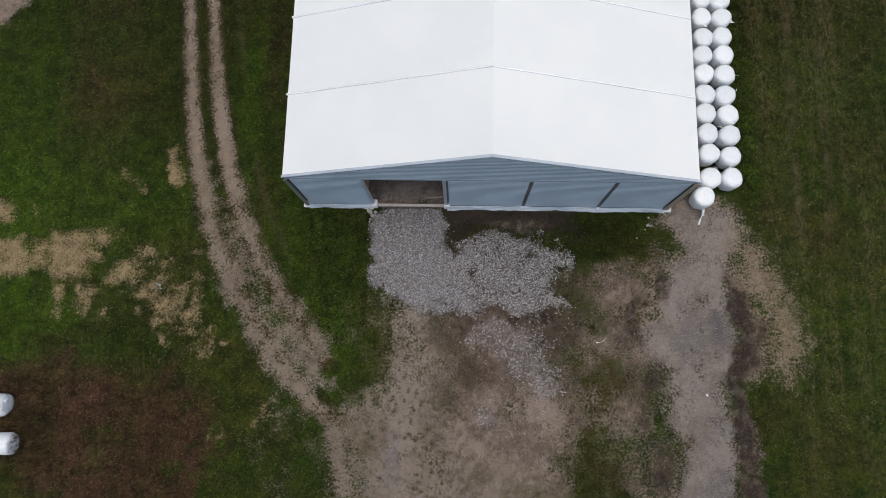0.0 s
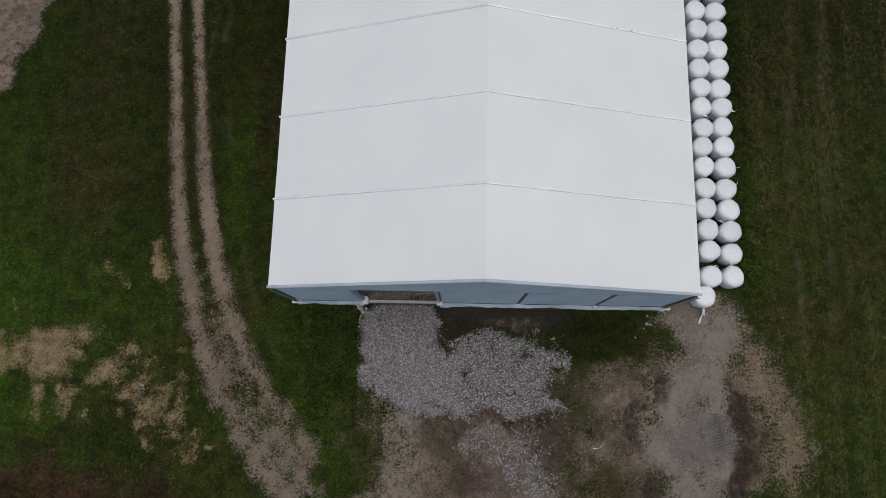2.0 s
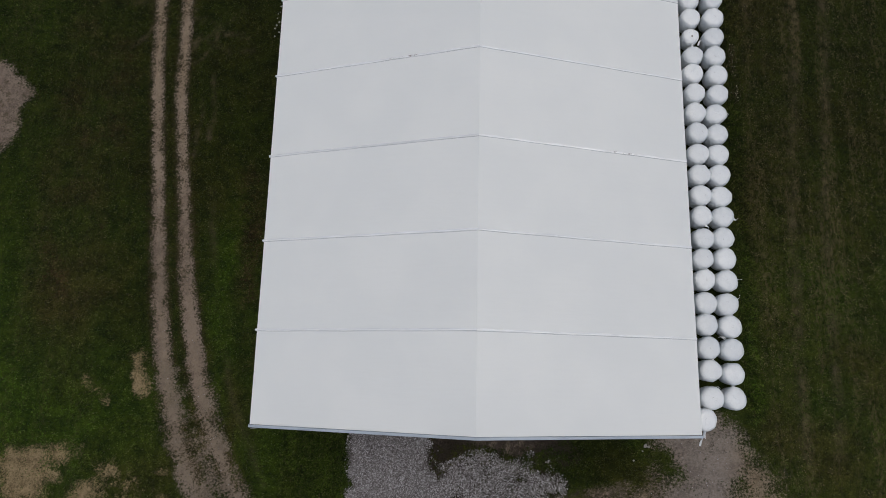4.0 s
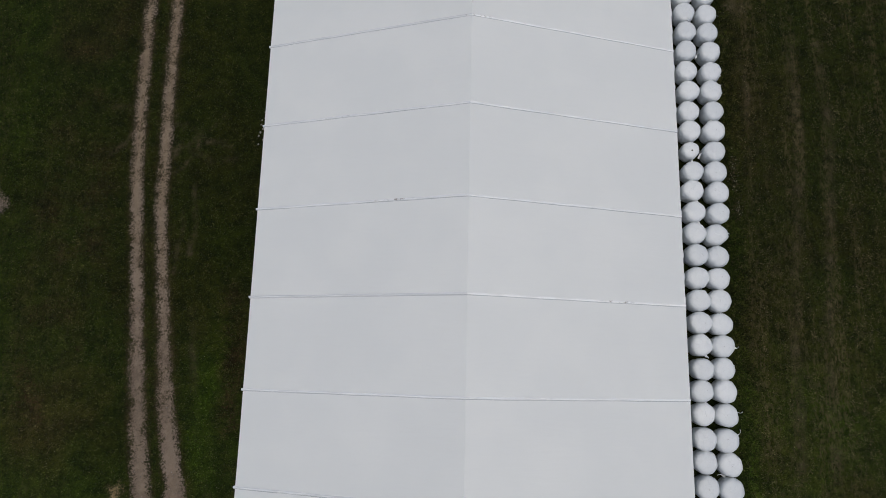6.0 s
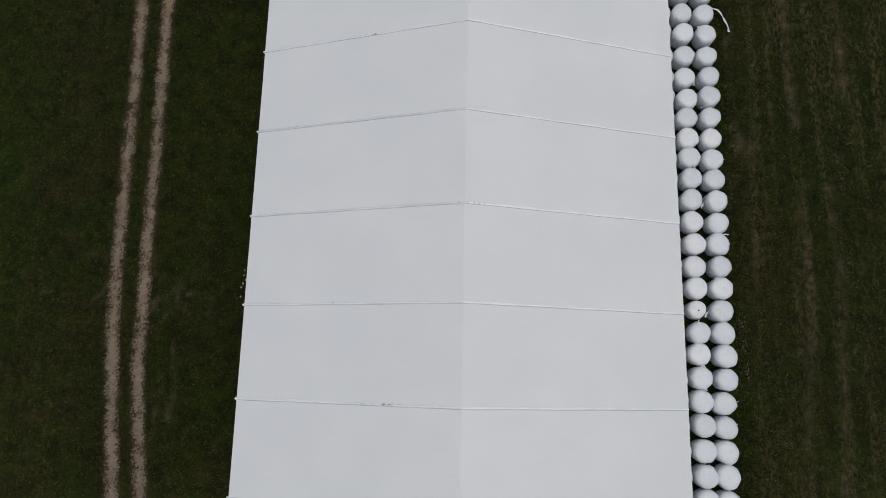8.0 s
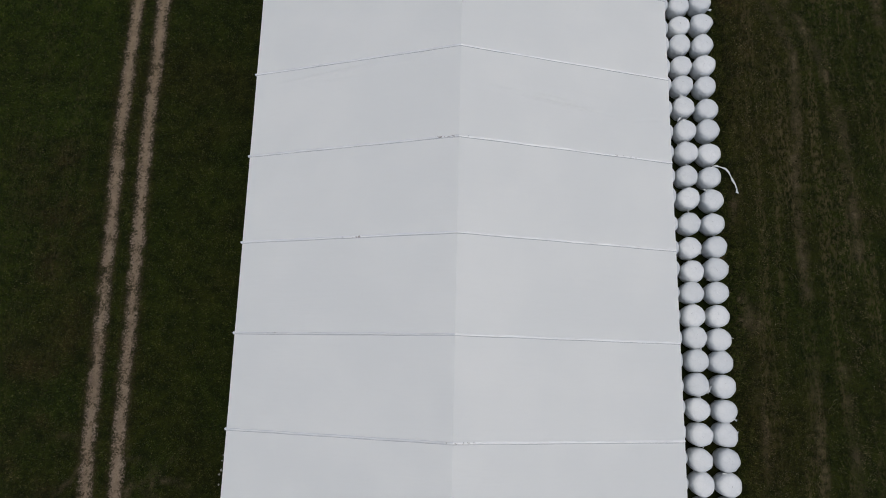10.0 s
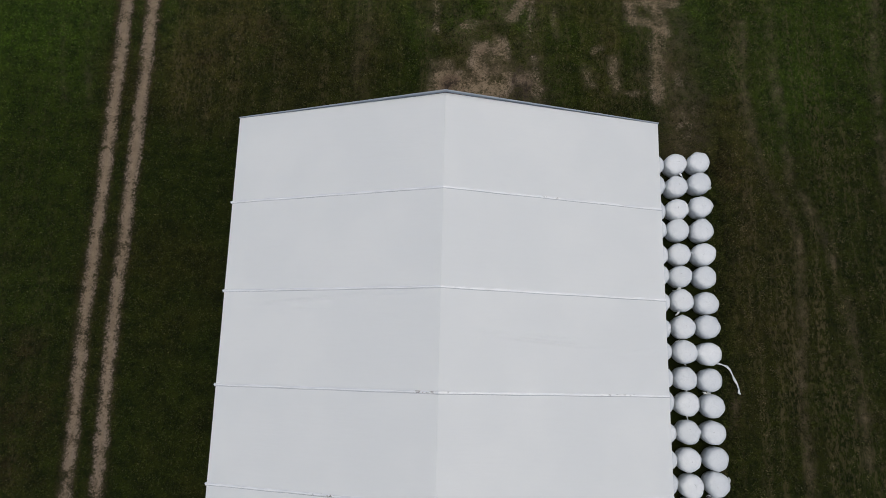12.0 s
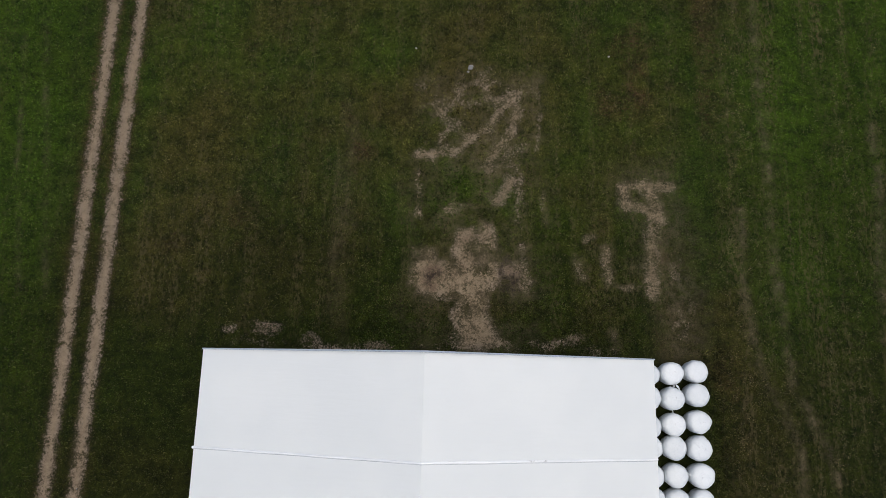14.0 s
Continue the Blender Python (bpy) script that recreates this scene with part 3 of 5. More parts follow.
lawn = blob(7.6, 7.7, 1.9, 1.1, 0.9)
pits = most(polygon([(-6.3, 1.6), (-5.4, 1.1), (-4.7, 0.2), (-5.8, -0.2), (-6.6, 0.5)], 0.7), polygon([(-6.7, -0.5), (-5.8, -0.7), (-5.9, -1.2), (-6.6, -1.2)], 0.6))
dirt = np.clip(dirt + 0.12 * fleck * (dirt > 0.05) - 0.75 * pits - 0.7 * lawn, 0, 1) * out + 0.95 * inside
gravel = np.clip(most(dense * (1.0 + 0.1 * patchy), 0.30 * loose, inside * 0.36), 0, 1)
heap = np.clip(most(dense, loose * (0.95 + 0.15 * patchy)), 0, 1)
mottle = polygon([(-19.8, 7.5), (-17.1, 7.6), (-15.5, 7.0), (-12.8, 4.9), (-12.1, 3.1), (-14.0, 1.9), (-16.5, 2.7), (-19.6, 3.0), (-22.4, 3.5), (-21.0, 4.7), (-19.9, 5.7)], 1.6, False) * (0.20 + 0.46 * rough(XX, YY, 1.0, 1200, 4, 0.75))
mottle = most(mottle, polygon([(-16.5, 3.0), (-12.6, 3.2), (-11.0, 0.2), (-13.0, 0.4), (-16.0, 1.2)], 1.5) * (0.14 + 0.4 * rough(XX, YY, 0.9, 1220, 4, 0.75)), most(polygon([(-10.5, -0.9), (-9.1, -0.6), (-9.3, -2.5), (-10.1, -2.8)], 1.0), polygon([(-12.6, -2.6), (-11.8, -2.9), (-11.9, -3.7), (-12.5, -3.6)], 0.7)) * (0.18 + 0.34 * rough(XX, YY, 0.8, 1210, 3, 0.75)))
light_soil = most(polygon([(-3.5, 3.7), (-2.0, 3.7), (-2.1, 1.6), (-1.8, -0.7), (-1.8, -3.2), (-3.2, -3.5), (-3.6, -0.7), (-3.4, 1.5)], 1.2), polygon([(1.2, 0.4), (3.2, -0.3), (5.5, -1.5), (5.5, -3.0), (4.4, -1.6), (1.2, -1.2)], 1.2), polygon([(-5.2, -3.8), (-1.3, -3.4), (4.3, -3.3), (4.3, -12), (-5.4, -12)], 1.8), 0.6 * bare)
dark_soil = most(polygon([(-1.9, 3.9), (-0.3, 3.8), (1.2, 3.4), (0.6, 2.5), (0.1, 1.0), (1.2, -0.3), (-0.2, -0.4), (-0.5, 1.0), (-1.4, 2.1)], 1.2), polygon([(-1.8, 1.0), (-0.2, 0.7), (-0.1, -3.4), (-1.5, -4.0)], 1.2) * 0.7, polygon([(-4.8, 0.9), (-3.2, 1.0), (-3.1, -3.2), (-4.4, -3.2)], 1.2) * 0.7, polygon([(3.8, 2.5), (5.5, 2.9), (5.9, 1.2), (5.8, -0.5), (4.4, 1.4)], 1.2),
                 polygon([(9.4, 0.7), (10.5, 0.7), (10.5, -1.5), (9.4, -1.5)], 0.8), polygon([(9.4, 5.9), (9.9, 4.4), (9.5, 2.4), (9.0, 2.6)], 0.8), polygon([(9.3, -2.6), (10.2, -2.6), (9.9, -4.7), (9.0, -5.0)], 0.8), polygon([(6.4, 7.4), (9.6, 7.4), (9.4, 2.0), (6.4, 2.0)], 2.0) * 0.6)
bald = np.clip(0.52 + 0.34 * rough(XX, YY, 1.8, 1500, 5, 0.80) + 0.20 * light_soil - 0.34 * dark_soil, 0, 1)
arcs = [[(-15, 31.5), (-13.5, 31.2), (-12.6, 30.2), (-11.5, 30.0)], [(-14.5, 28.5), (-13.4, 29.8), (-12.9, 31)], [(-13.9, 26), (-13.9, 23)], [(-14.9, 29.4), (-11.8, 31.6)], [(-18.5, 32.2), (-16.5, 31.6), (-14.5, 31.9)],
        [(-14.6, 30.4), (-12.6, 29.2), (-11.2, 29.4)], [(-13.2, 27.5), (-13.2, 24)], [(-18.2, 29.6), (-16.8, 30.6)]]
tyres = [[(18.8, 78), (18.8, 71.3), (18.9, 67.2), (18.8, 64.3), (19.0, 61.2), (19.2, 58.5), (19.3, 56.4), (20.2, 54.4), (20.9, 52.8), (21.3, 51.1), (21.6, 49.0), (21.8, 46.7), (21.9, 42)],
         [(17.3, 65.3), (17.3, 60.9), (17.6, 58.2), (17.9, 56.5), (18.6, 55.3), (19.2, 53.6), (19.4, 51.9), (19.2, 48.9), (19.0, 46.3), (19.1, 40)], [(19.1, 36.9), (19.0, 35.1), (19.2, 31.1), (18.6, 25.0), (18.2, 20.8), (17.9, 14.6), (17.7, 8)], [(20.6, 36.6), (20.8, 31.1), (20.1, 23.3), (19.8, 18.9), (19.6, 14.6), (19.4, 8)], [(24.6, 70), (24.5, 65.4), (24.2, 61.3), (24.2, 55)]]
faint = [[(-19.9, 60), (-21.0, 66.9), (-21.5, 72.2), (-22.2, 78)], [(-18.5, 60), (-19.6, 68), (-20.7, 76)], [(-12.9, 21), (-12.0, 15.6), (-11.6, 13.1), (-10.8, 10.3), (-9.7, 7.9), (-8.8, 6)]]
scuff = most(most(*(line(p, 0.04, 0.34, 0.5) for p in arcs)) * (0.62 + 0.5 * rough(XX, YY, 0.6, 1760, 3, 0.8)), most(*(line(p, 0.12, 0.60, 0.15) * (0.66 if p[0][1] > 60 else 0.42) for p in tyres)) * (1.0 + 0.7 * rough(XX, YY, 0.8, 1750, 3, 0.8)), most(*(line(p, 0.04, 0.5, 0.2) for p in faint)) * (0.32 + 0.4 * patchy), most(line(RUT_WEST, 0.30 + broader, 0.5, 0.05), line(RUT_EAST, 0.28 + broader, 0.5, 0.05)) * 0.7 * np.clip((YY - 8) / 10, 0, 1),
             0.38 * polygon([(0.0, 57.6), (0.2, 72.6), (6.8, 73), (7.0, 57.6)], 1.6) * (0.9 + 0.8 * patchy), 0.6 * blob(15.75, 38.8, 0.35, 0.9, 1.2), 0.4 * blob(16.4, 38.6, 0.3, 0.8, 1.2), 0.6 * blob(15.4, 44.5, 0.22, 1.0, 1.2), 0.6 * blob(15.5, 40.0, 0.3, 0.6, 1.2), 0.5 * blob(15.2, 42.2, 0.2, 0.9, 1.2), 0.4 * blob(15.4, 36.6, 0.25, 0.8, 1.2), 0.4 * blob(16.6, 33.5, 0.2, 2.0, 1.2), 0.30 * blob(-3.45, 64, 0.45, 6.5, 1.2), 0.45 * polygon([(10.6, 67.5), (14.2, 68.2), (14.8, 64), (14.9, 57.5), (13, 57.5), (11.6, 64)], 1.8))
scuff = np.clip(most(scuff, 0.95 * torn, 0.9 * patch, 0.85 * np.clip(bare * 1.6, 0, 1)), 0, 1)
straw = np.clip(most(straw * 0.92 + (0.16 * patchy + 0.20 * fleck) * (straw > 0.1), mottle), 0, 1) * out
sprouts = polygon([(-17.7, -2.3), (-11.0, -2.0), (-10.7, -8), (-17.0, -8)], 3.0) * np.clip(0.05 + 0.55 * rough(XX, YY, 1.0, 1450, 4, 0.8), 0, 0.5)
weeds = np.clip(most(weeds * (0.84 + 0.28 * patchy) - sprouts, polygon([(-28, 0.2), (-22, 0.4), (-20, 0.8), (-19.5, -6), (-20.5, -7), (-22.4, -4.9), (-28, -4.6)], 1.5) * (0.82 + 0.3 * patchy)), 0, 1)
west = np.clip((-17.2 - XX) / 1.5, 0, 1)
lush = np.clip(1.2 * polygon([(-28, 3.6), (-19.9, 3.5), (-19.5, 2.6), (-28, 2.2)], 0.9) + np.where(YY < 48, 0.55, 0.68) * np.clip((np.where(YY < 48, -21.2, -17.2) - XX) / 2.2, 0, 1) + 0.36 * polygon([(-27.3, 10.9), (-14.9, 11.1), (-12.8, 4.9), (-11.3, 0.8), (-14.8, 0.7), (-25.8, 2.1)], 3.0) + 0.3 * blob(-8.8, 9.5, 1.4, 3.5, 1.0) + 0.65 * most(blob(-7.2, 5.0, 2.6, 5.0, 0.9), 0.4 * blob(-20, 10.5, 6, 3.0, 1.0), blob(-11.6, 16, 0.6, 8, 1.0)) + 0.5 * line([(15.5, 10), (15.4, 24), (15.6, 40)], 0.35, 0.7) + 0.35 * most(blob(-0.3, 62, 1.0, 4, 0.9), blob(2.8, 66, 2.2, 2.5, 1.0), blob(7.6, 62, 1.0, 4, 1.0), blob(-11.8, -2, 1.6, 5, 1.2), blob(8.2, 62, 2.2, 5, 1.2))
               + 0.6 * np.clip((XX - 16) / 4, 0, 1) * np.clip((YY - 50) / 18, 0, 1) + 0.10 * np.clip((XX - 15) / 1.5, 0, 1) * np.clip((24 - YY) / 12, 0, 1) + 0.30 * np.clip((16 - XX) / 4, 0, 1) * np.clip((XX + 15) / 4, 0, 1) * np.clip((YY - 67) / 6, 0, 1) + 0.55 * most(polygon([(-2.4, 62.8), (0.2, 63.6), (0.2, 58.2), (-2.4, 58.6)], 1.5), polygon([(6.4, 64.5), (8.6, 64.5), (8.6, 58.6), (6.4, 58.6)], 1.5), blob(11.4, 63.4, 0.9, 2.2, 1.0), polygon([(1.2, 67.3), (3.5, 67.2), (5.8, 66.0), (5.6, 64.6), (3.9, 65.5), (1.4, 64.0)], 1.0), blob(2.0, 58.6, 1.3, 0.9, 1.0), blob(5.6, 58.4, 1.0, 0.7, 1.0), blob(1.6, 69.6, 1.2, 0.7, 1.0) * 0.7, blob(3.6, 71.2, 0.8, 0.5, 1.0) * 0.7, blob(11.6, 70.5, 0.5, 1.2, 1.0) * 0.7, blob(-1.6, 73.5, 1.2, 2.0, 1.2) * 0.8, blob(-11, 73, 3.5, 4, 1.2) * 0.6) + 0.25 * rough(XX, YY, 7, 500) - 0.7 * blob(7.6, -1, 3.0, 7, 1.0), 0, 1) * out
rows = np.clip((XX - 15.3) / 1.2, 0, 1) * (0.75 + 0.25 * wander(XX, YY, 5, 600)) + 0.25 * west + 0.6 * np.clip((YY - 57) / 3, 0, 1) * np.clip((15 - XX) / 1, 0, 1) * np.clip((XX + 15) / 1, 0, 1)
dull = np.clip(0.10 * np.clip((XX + 15) / 1.5, 0, 1) * np.clip((-8.0 - XX) / 1.0, 0, 1) * np.clip((YY - 18) / 8, 0, 1) + 0.5 * np.clip((XX - 14.8) / 0.8, 0, 1) * np.clip((20.5 - XX) / 4, 0, 1) * np.clip((YY - 14) / 12, 0, 1) + (0.10 + 0.35 * rough(XX, YY, 3.5, 1700, 3)) * np.clip((YY - 57) / 4, 0, 1) * np.clip((15.5 - XX) / 2, 0, 1) * np.clip((XX + 13) / 4, 0, 1), 0, 1)
halo = most(line(RUT_WEST, 0.55, 0.8, 0.1), line(RUT_EAST, 0.55, 0.8, 0.1)) * 0.6
brown = np.clip(most(weeds, halo, polygon([(-21.8, 21), (-16.6, 23), (-16.0, 13.5), (-21.0, 13.8)], 2.5) * (0.20 + 0.3 * patchy), polygon([(-22.4, 48), (-17.6, 48), (-17, 23), (-21.6, 22)], 2.0) * (0.26 + 0.3 * patchy), 0.42 * most(blob(11.5, 72.5, 3.2, 4.0, 1.2), polygon([(-4.0, 70.2), (-2.1, 70.3), (-2.4, 62.8), (-3.5, 62.7)], 1.5), blob(13.6, 60, 1.2, 3, 1.0)) * (0.7 + 0.7 * patchy), 0.35 * polygon([(-14, 66), (-6, 66), (-6, 58), (-14, 58)], 3.0) * np.clip(patchy + 0.1, 0, 1), 0.6 * blob(8.0, -1.5, 2.0, 5.5, 1.0) * (0.7 + 0.6 * patchy), line([(-10.7, 22), (-10.3, 16), (-9.7, 12)], 0.45, 1.2) * (0.55 + 0.4 * patchy), dull * (0.6 + 0.5 * rough(XX, YY, 4, 700)) * 0.75), 0, 1)
tread = np.clip(blob(12.95, 2.75, 0.55, 0.75, 1.0) + 0.30 * most(blob(13.0, -4.4, 0.6, 1.2, 1.2), blob(13.3, -2.2, 0.5, 0.4, 1.0)) + 0.05 * drive, 0, 1)
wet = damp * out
packed = np.clip(most(drive, 0.2 * ruts, 0.35 * lane, line([(-2.6, 5), (-2.9, 1), (-2.2, -3)], 1.1, 2.0) * 0.7, blob(-2.5, -5.5, 3.0, 2.0, 1.0) * 0.6), 0, 1)
mossy = np.clip((0.50 + 0.6 * rough(XX, YY, 3.0, 1600, 3)) + 0.4 * dark_soil - 0.9 * drive - 0.8 * ruts - 0.3 * lane, 0, 1)
ruddy = np.clip(most(1.1 * ditch, 0.8 * blob(1.4, 61.3, 0.6, 0.4, 1.2), 0.7 * blob(5.4, 61.4, 0.6, 1.3, 1.2), 0.6 * blob(3.3, 63.2, 0.4, 0.7, 1.2), 0.5 * blob(2.6, 61.8, 0.6, 0.3, 1.2), 0.6 * blob(13.0, 62, 0.3, 1.6, 1.2), polygon([(1.0, 3.9), (2.2, 4.8), (3.9, 4.4), (5.6, 4.0), (6.6, 6.8), (7.2, 6.4), (6.3, 3.0), (5.9, 1.6), (4.9, 1.3), (3.6, 2.6)], 1.6), polygon([(-1.2, 4.9), (-0.2, 3.4), (1.3, 3.9), (5.4, 3.4), (5.4, 1.6), (4.4, 2.4), (2.0, 2.8), (1.0, 1.6), (1.4, 0.6), (2.6, -0.6), (0.0, -1.4), (-1.2, 0.9)], 1.8) * 0.85, blob(2.2, -2.0, 1.1, 1.0, 1.2) * 0.6, blob(5.4, 0.2, 0.6, 1.6, 1.0) * 0.6, 0.55 * loose, blob(3.0, 1.0, 1.4, 1.2, 1.2) * 0.35) * (0.85 + 0.3 * patchy), 0, 1)
thin = np.clip(most(1.0 * moss, 0.7 * polygon([(-6.5, 4), (-3.8, 4.6), (-3.4, 2), (-4.2, -0.5), (-6, 0.6)], 1.6), 0.25 * lane, 0.55 * polygon([(-1.5, 3.0), (-0.3, 2.6), (0.0, -1), (0, -5.5), (-1.5, -5.5), (-1.8, -1)], 1.6), 0.75 * blob(1.3, -4.2, 0.7, 0.6, 1.0), 0.6 * polygon([(-5.6, -2), (-3.6, 0), (-3.6, -5), (-6, -8)], 2.0), 0.7 * blob(3.2, -4.8, 1.6, 0.9, 1.2), 0.35 * tan, 0.25 * torn, 0.35 * patch, 0.35 * blob(9.6, 7.4, 0.9, 1.6, 1.0)) * (0.75 + 0.5 * patchy), 0, 1) * (1 - drive * 0.8)
blue = most(blob(-3.0, -4.2, 0.5, 0.9, 1.2), blob(13.0, 2.9, 0.7, 0.9, 1.0) * 0.5, blob(11.6, 2.4, 0.5, 0.9, 1.2) * 0.35, blob(13.2, -2.2, 0.5, 0.3, 1.0) * 0.35, blob(13.0, -4.8, 0.6, 0.9, 1.2) * 0.3)
# dark grass patches, plus painted dimming over y 17-65 standing in for lower exposure
dark_dimmed = np.clip(0.20 + 0.13 * np.clip((YY - 8) / 4, 0, 1) + 0.95 * np.clip((YY - 17) / 9, 0, 1) * np.clip((np.where(XX > 15, 61, 65) - YY) / 8, 0, 1) - 0.42 * west * np.clip((24 - YY) / 8, 0.7, 1) - 0.16 * np.clip((XX - 15) / 2, 0, 1) * np.clip((22 - YY) / 10, 0.1, 1) - 0.42 * np.clip((YY - 65) / 6, 0, 1) + 0.35 * polygon([(-8.3, 63.2), (-3.6, 63.3), (-2.7, 57), (-9, 57)], 2.5) + 0.6 * most(blob(-21, 2.4, 6, 1.3, 0.9), blob(-6.5, 6.5, 2.4, 2.8, 1.0), 0.2 * lawn) + 0.9 * lawn + 0.18 * blob(-21, 14, 6.5, 4, 1.0) + 0.2 * rough(XX, YY, 6, 950) - 0.12 * np.clip((XX - 15) / 1, 0, 1) * np.clip((21.5 - XX) / 2, 0, 1) * np.clip((YY - 22) / 8, 0, 1) * np.clip((56 - YY) / 6, 0, 1) + 0.28 * np.clip((XX - 19.5) / 3, 0, 1) * np.clip((YY - 18) / 10, 0, 1) + 0.55 * most(polygon([(-2.4, 62.8), (0.2, 63.6), (0.2, 58.2), (-2.4, 58.6)], 1.5), polygon([(6.4, 64.5), (8.6, 64.5), (8.6, 58.6), (6.4, 58.6)], 1.5), blob(2.6, 66, 1.8, 1.3, 1.0), blob(2.0, 58.6, 1.3, 0.9, 1.0), blob(5.6, 58.4, 1.0, 0.7, 1.0), blob(11.4, 63.4, 0.9, 2.2, 1.0)) + 0.6 * blob(-21.4, -2.6, 1.4, 3.0, 1.0), 0, 1)
olive = np.clip(0.55 * np.clip((YY - 56) / 4, 0, 1) * np.clip((15.5 - XX) / 2, 0, 1) * np.clip((XX + 15.2) / 2, 0, 1) + (0.35 * np.clip((XX - 15) / 1, 0, 1) * np.clip((19.5 - XX) / 3, 0, 1) + 0.12 * np.clip((XX - 15) / 1, 0, 1)) * np.clip((YY - 4) / 18, 0.25, 1)
                + 0.15 * np.clip((XX + 15) / 1, 0, 1) * np.clip((-8 - XX) / 1, 0, 1) * np.clip((YY - 12) / 8, 0, 1) - 0.6 * lawn + 0.75 * most(blob(7.6, -1, 3.0, 7, 1.0) * 0.7, blob(-12, -2, 3, 5, 1.0) * 0.8, blob(-14, 2.2, 2.6, 1.8, 1.0) * 0.8, blob(-20, 16.5, 4, 3, 1.2) * 0.8) + 0.42 * rough(XX, YY, 5, 1300) - 0.8 * blob(-7, 4.5, 3.0, 6.0, 0.8) - 0.4 * west - 0.6 * lush * np.clip((YY - 56) / 2, 0, 1), 0, 0.9) * out
pale = np.clip(most(0.4 * line([(10.9, 1.6), (11.2, -1.4), (11.5, -3.3), (11.5, -5.2)], 0.1, 0.35, 0.1), 0.4 * line([(12.8, 1.7), (12.5, -0.7), (11.8, -3.0), (11.6, -4.7)], 0.1, 0.35, 0.1), 0.7 * bare, patch, 0.8 * torn, (0.9 - 0.45 * np.clip((YY - 13) / 6, 0, 1) * np.clip((56 - YY) / 8, 0, 1)) * ruts, 0.85 * lane, 0.6 * polygon([(-5.5, 3.5), (-2.8, 3.6), (-2.2, 0), (0, -6), (-4.5, -8), (-4.6, -2)], 2.0), 0.4 * polygon([(1, -3), (5, -1.5), (5, -8), (1, -8)], 2.0), grey * 0.65, 0.35 * tan, blob(8.9, 4.6, 0.8, 1.8, 1.2) * 0.35), 0, 1)

clay = most(line([(9.7, 6.6), (9.75, 5.4), (9.6, 3.6)], 0.16, 0.7), line([(9.5, 1.6), (9.2, -0.4)], 0.12, 0.6) * 0.6, line([(15.0, 6.0), (15.3, 4.4)], 0.14, 0.6) * 0.8) * (0.8 + 0.5 * fleck)
sandy = np.clip(most(ruts * np.clip((YY - 12) / 16, 0.4, 1) * (1 - 0.2 * np.clip((50 - YY) / 8, 0, 1)), bare, torn, patch, 0.5 * foot, 0.92 * tan, 0.8 * clay), 0, 1)
flat = np.clip(most(inside, polygon([(10, 9), (16, 9), (16, 58), (10, 58)], 0.5, False)), 0, 1)
near = np.clip((34 - np.abs(XX)) / 3, 0, 1) * np.clip((YY + 12) / 3, 0, 1) * np.clip((86 - YY) / 3, 0, 1)
LIFT = (0.035 * rough(XX, YY, 1.5, 800) + 0.02 * fleck * dirt - 0.05 * ruts - 0.06 * ditch + 0.03 * apron) * near * (1 - flat)


def sample(field, x, y):
    """The field's value at places of the fine middle of the ground."""
    i, j = np.searchsorted(GX, x) - 1, np.searchsorted(GY, y) - 1
    f, g = (x - GX[i]) / (GX[i + 1] - GX[i]), (y - GY[j]) / (GY[j + 1] - GY[j])
    return (field[i, j] * (1 - f) + field[i + 1, j] * f) * (1 - g) + (field[i, j + 1] * (1 - f) + field[i + 1, j + 1] * f) * g


def array_mesh(name, verts, faces, material, smooth=False):
    me = bpy.data.meshes.new(name)
    n, k = faces.shape
    me.vertices.add(len(verts)), me.loops.add(n * k), me.polygons.add(n)
    me.vertices.foreach_set("co", verts.astype(np.float32).ravel())
    me.loops.foreach_set("vertex_index", faces.astype(np.int32).ravel())
    me.polygons.foreach_set("loop_start", np.arange(0, n * k, k, dtype=np.int32))
    me.polygons.foreach_set("use_smooth", np.full(n, smooth))
    me.update(calc_edges=True)
    me.materials.append(material)
    return me


def color_layer(me, name, channels):
    layer = me.attributes.new(name, "FLOAT_COLOR", "POINT")
    layer.data.foreach_set("color", np.stack([c.ravel() for c in channels], 1).astype(np.float32).ravel())


nx, ny = len(GX), len(GY)
index = np.arange(nx * ny).reshape(nx, ny)
quads = np.stack([index[:-1, :-1], index[1:, :-1], index[1:, 1:], index[:-1, 1:]], -1).reshape(-1, 4)
ground_mesh = array_mesh("ground", np.stack([XX, YY, LIFT], -1).reshape(-1, 3), quads, GROUND, True)
color_layer(ground_mesh, "cover_a", (dirt, gravel, straw, brown))
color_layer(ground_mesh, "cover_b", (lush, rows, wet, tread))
color_layer(ground_mesh, "cover_c", (packed, mossy, dark_dimmed, pale))
color_layer(ground_mesh, "cover_d", (olive, ruddy, scuff, thin))
color_layer(ground_mesh, "cover_e", (blue, sandy, bald, blue))
ground = tagged(new("ground", ground_mesh), "green and brown field with bare dirt, wheel ruts and gravel", "ground", kind="structure")

# ---------------------------------------------------------------- barn
barn = thing("storage_barn", RIDGE_X, FRONT, 0, "long gable barn with white fabric roof and grey corrugated front", "barn")
AT = Vector((RIDGE_X, FRONT, 0))


def barn_part(name, bm, material, label="", parent=None):
    bmesh.ops.translate(bm, verts=bm.verts, vec=-AT)
    return part(name, bm, material, parent or barn, label)


def roof_z(x):
    half = (RIDGE_X - WEST) if x < RIDGE_X else (EAST - RIDGE_X)
    return RIDGE_Z - (RIDGE_Z - EAVE_Z) * abs(x - RIDGE_X) / half


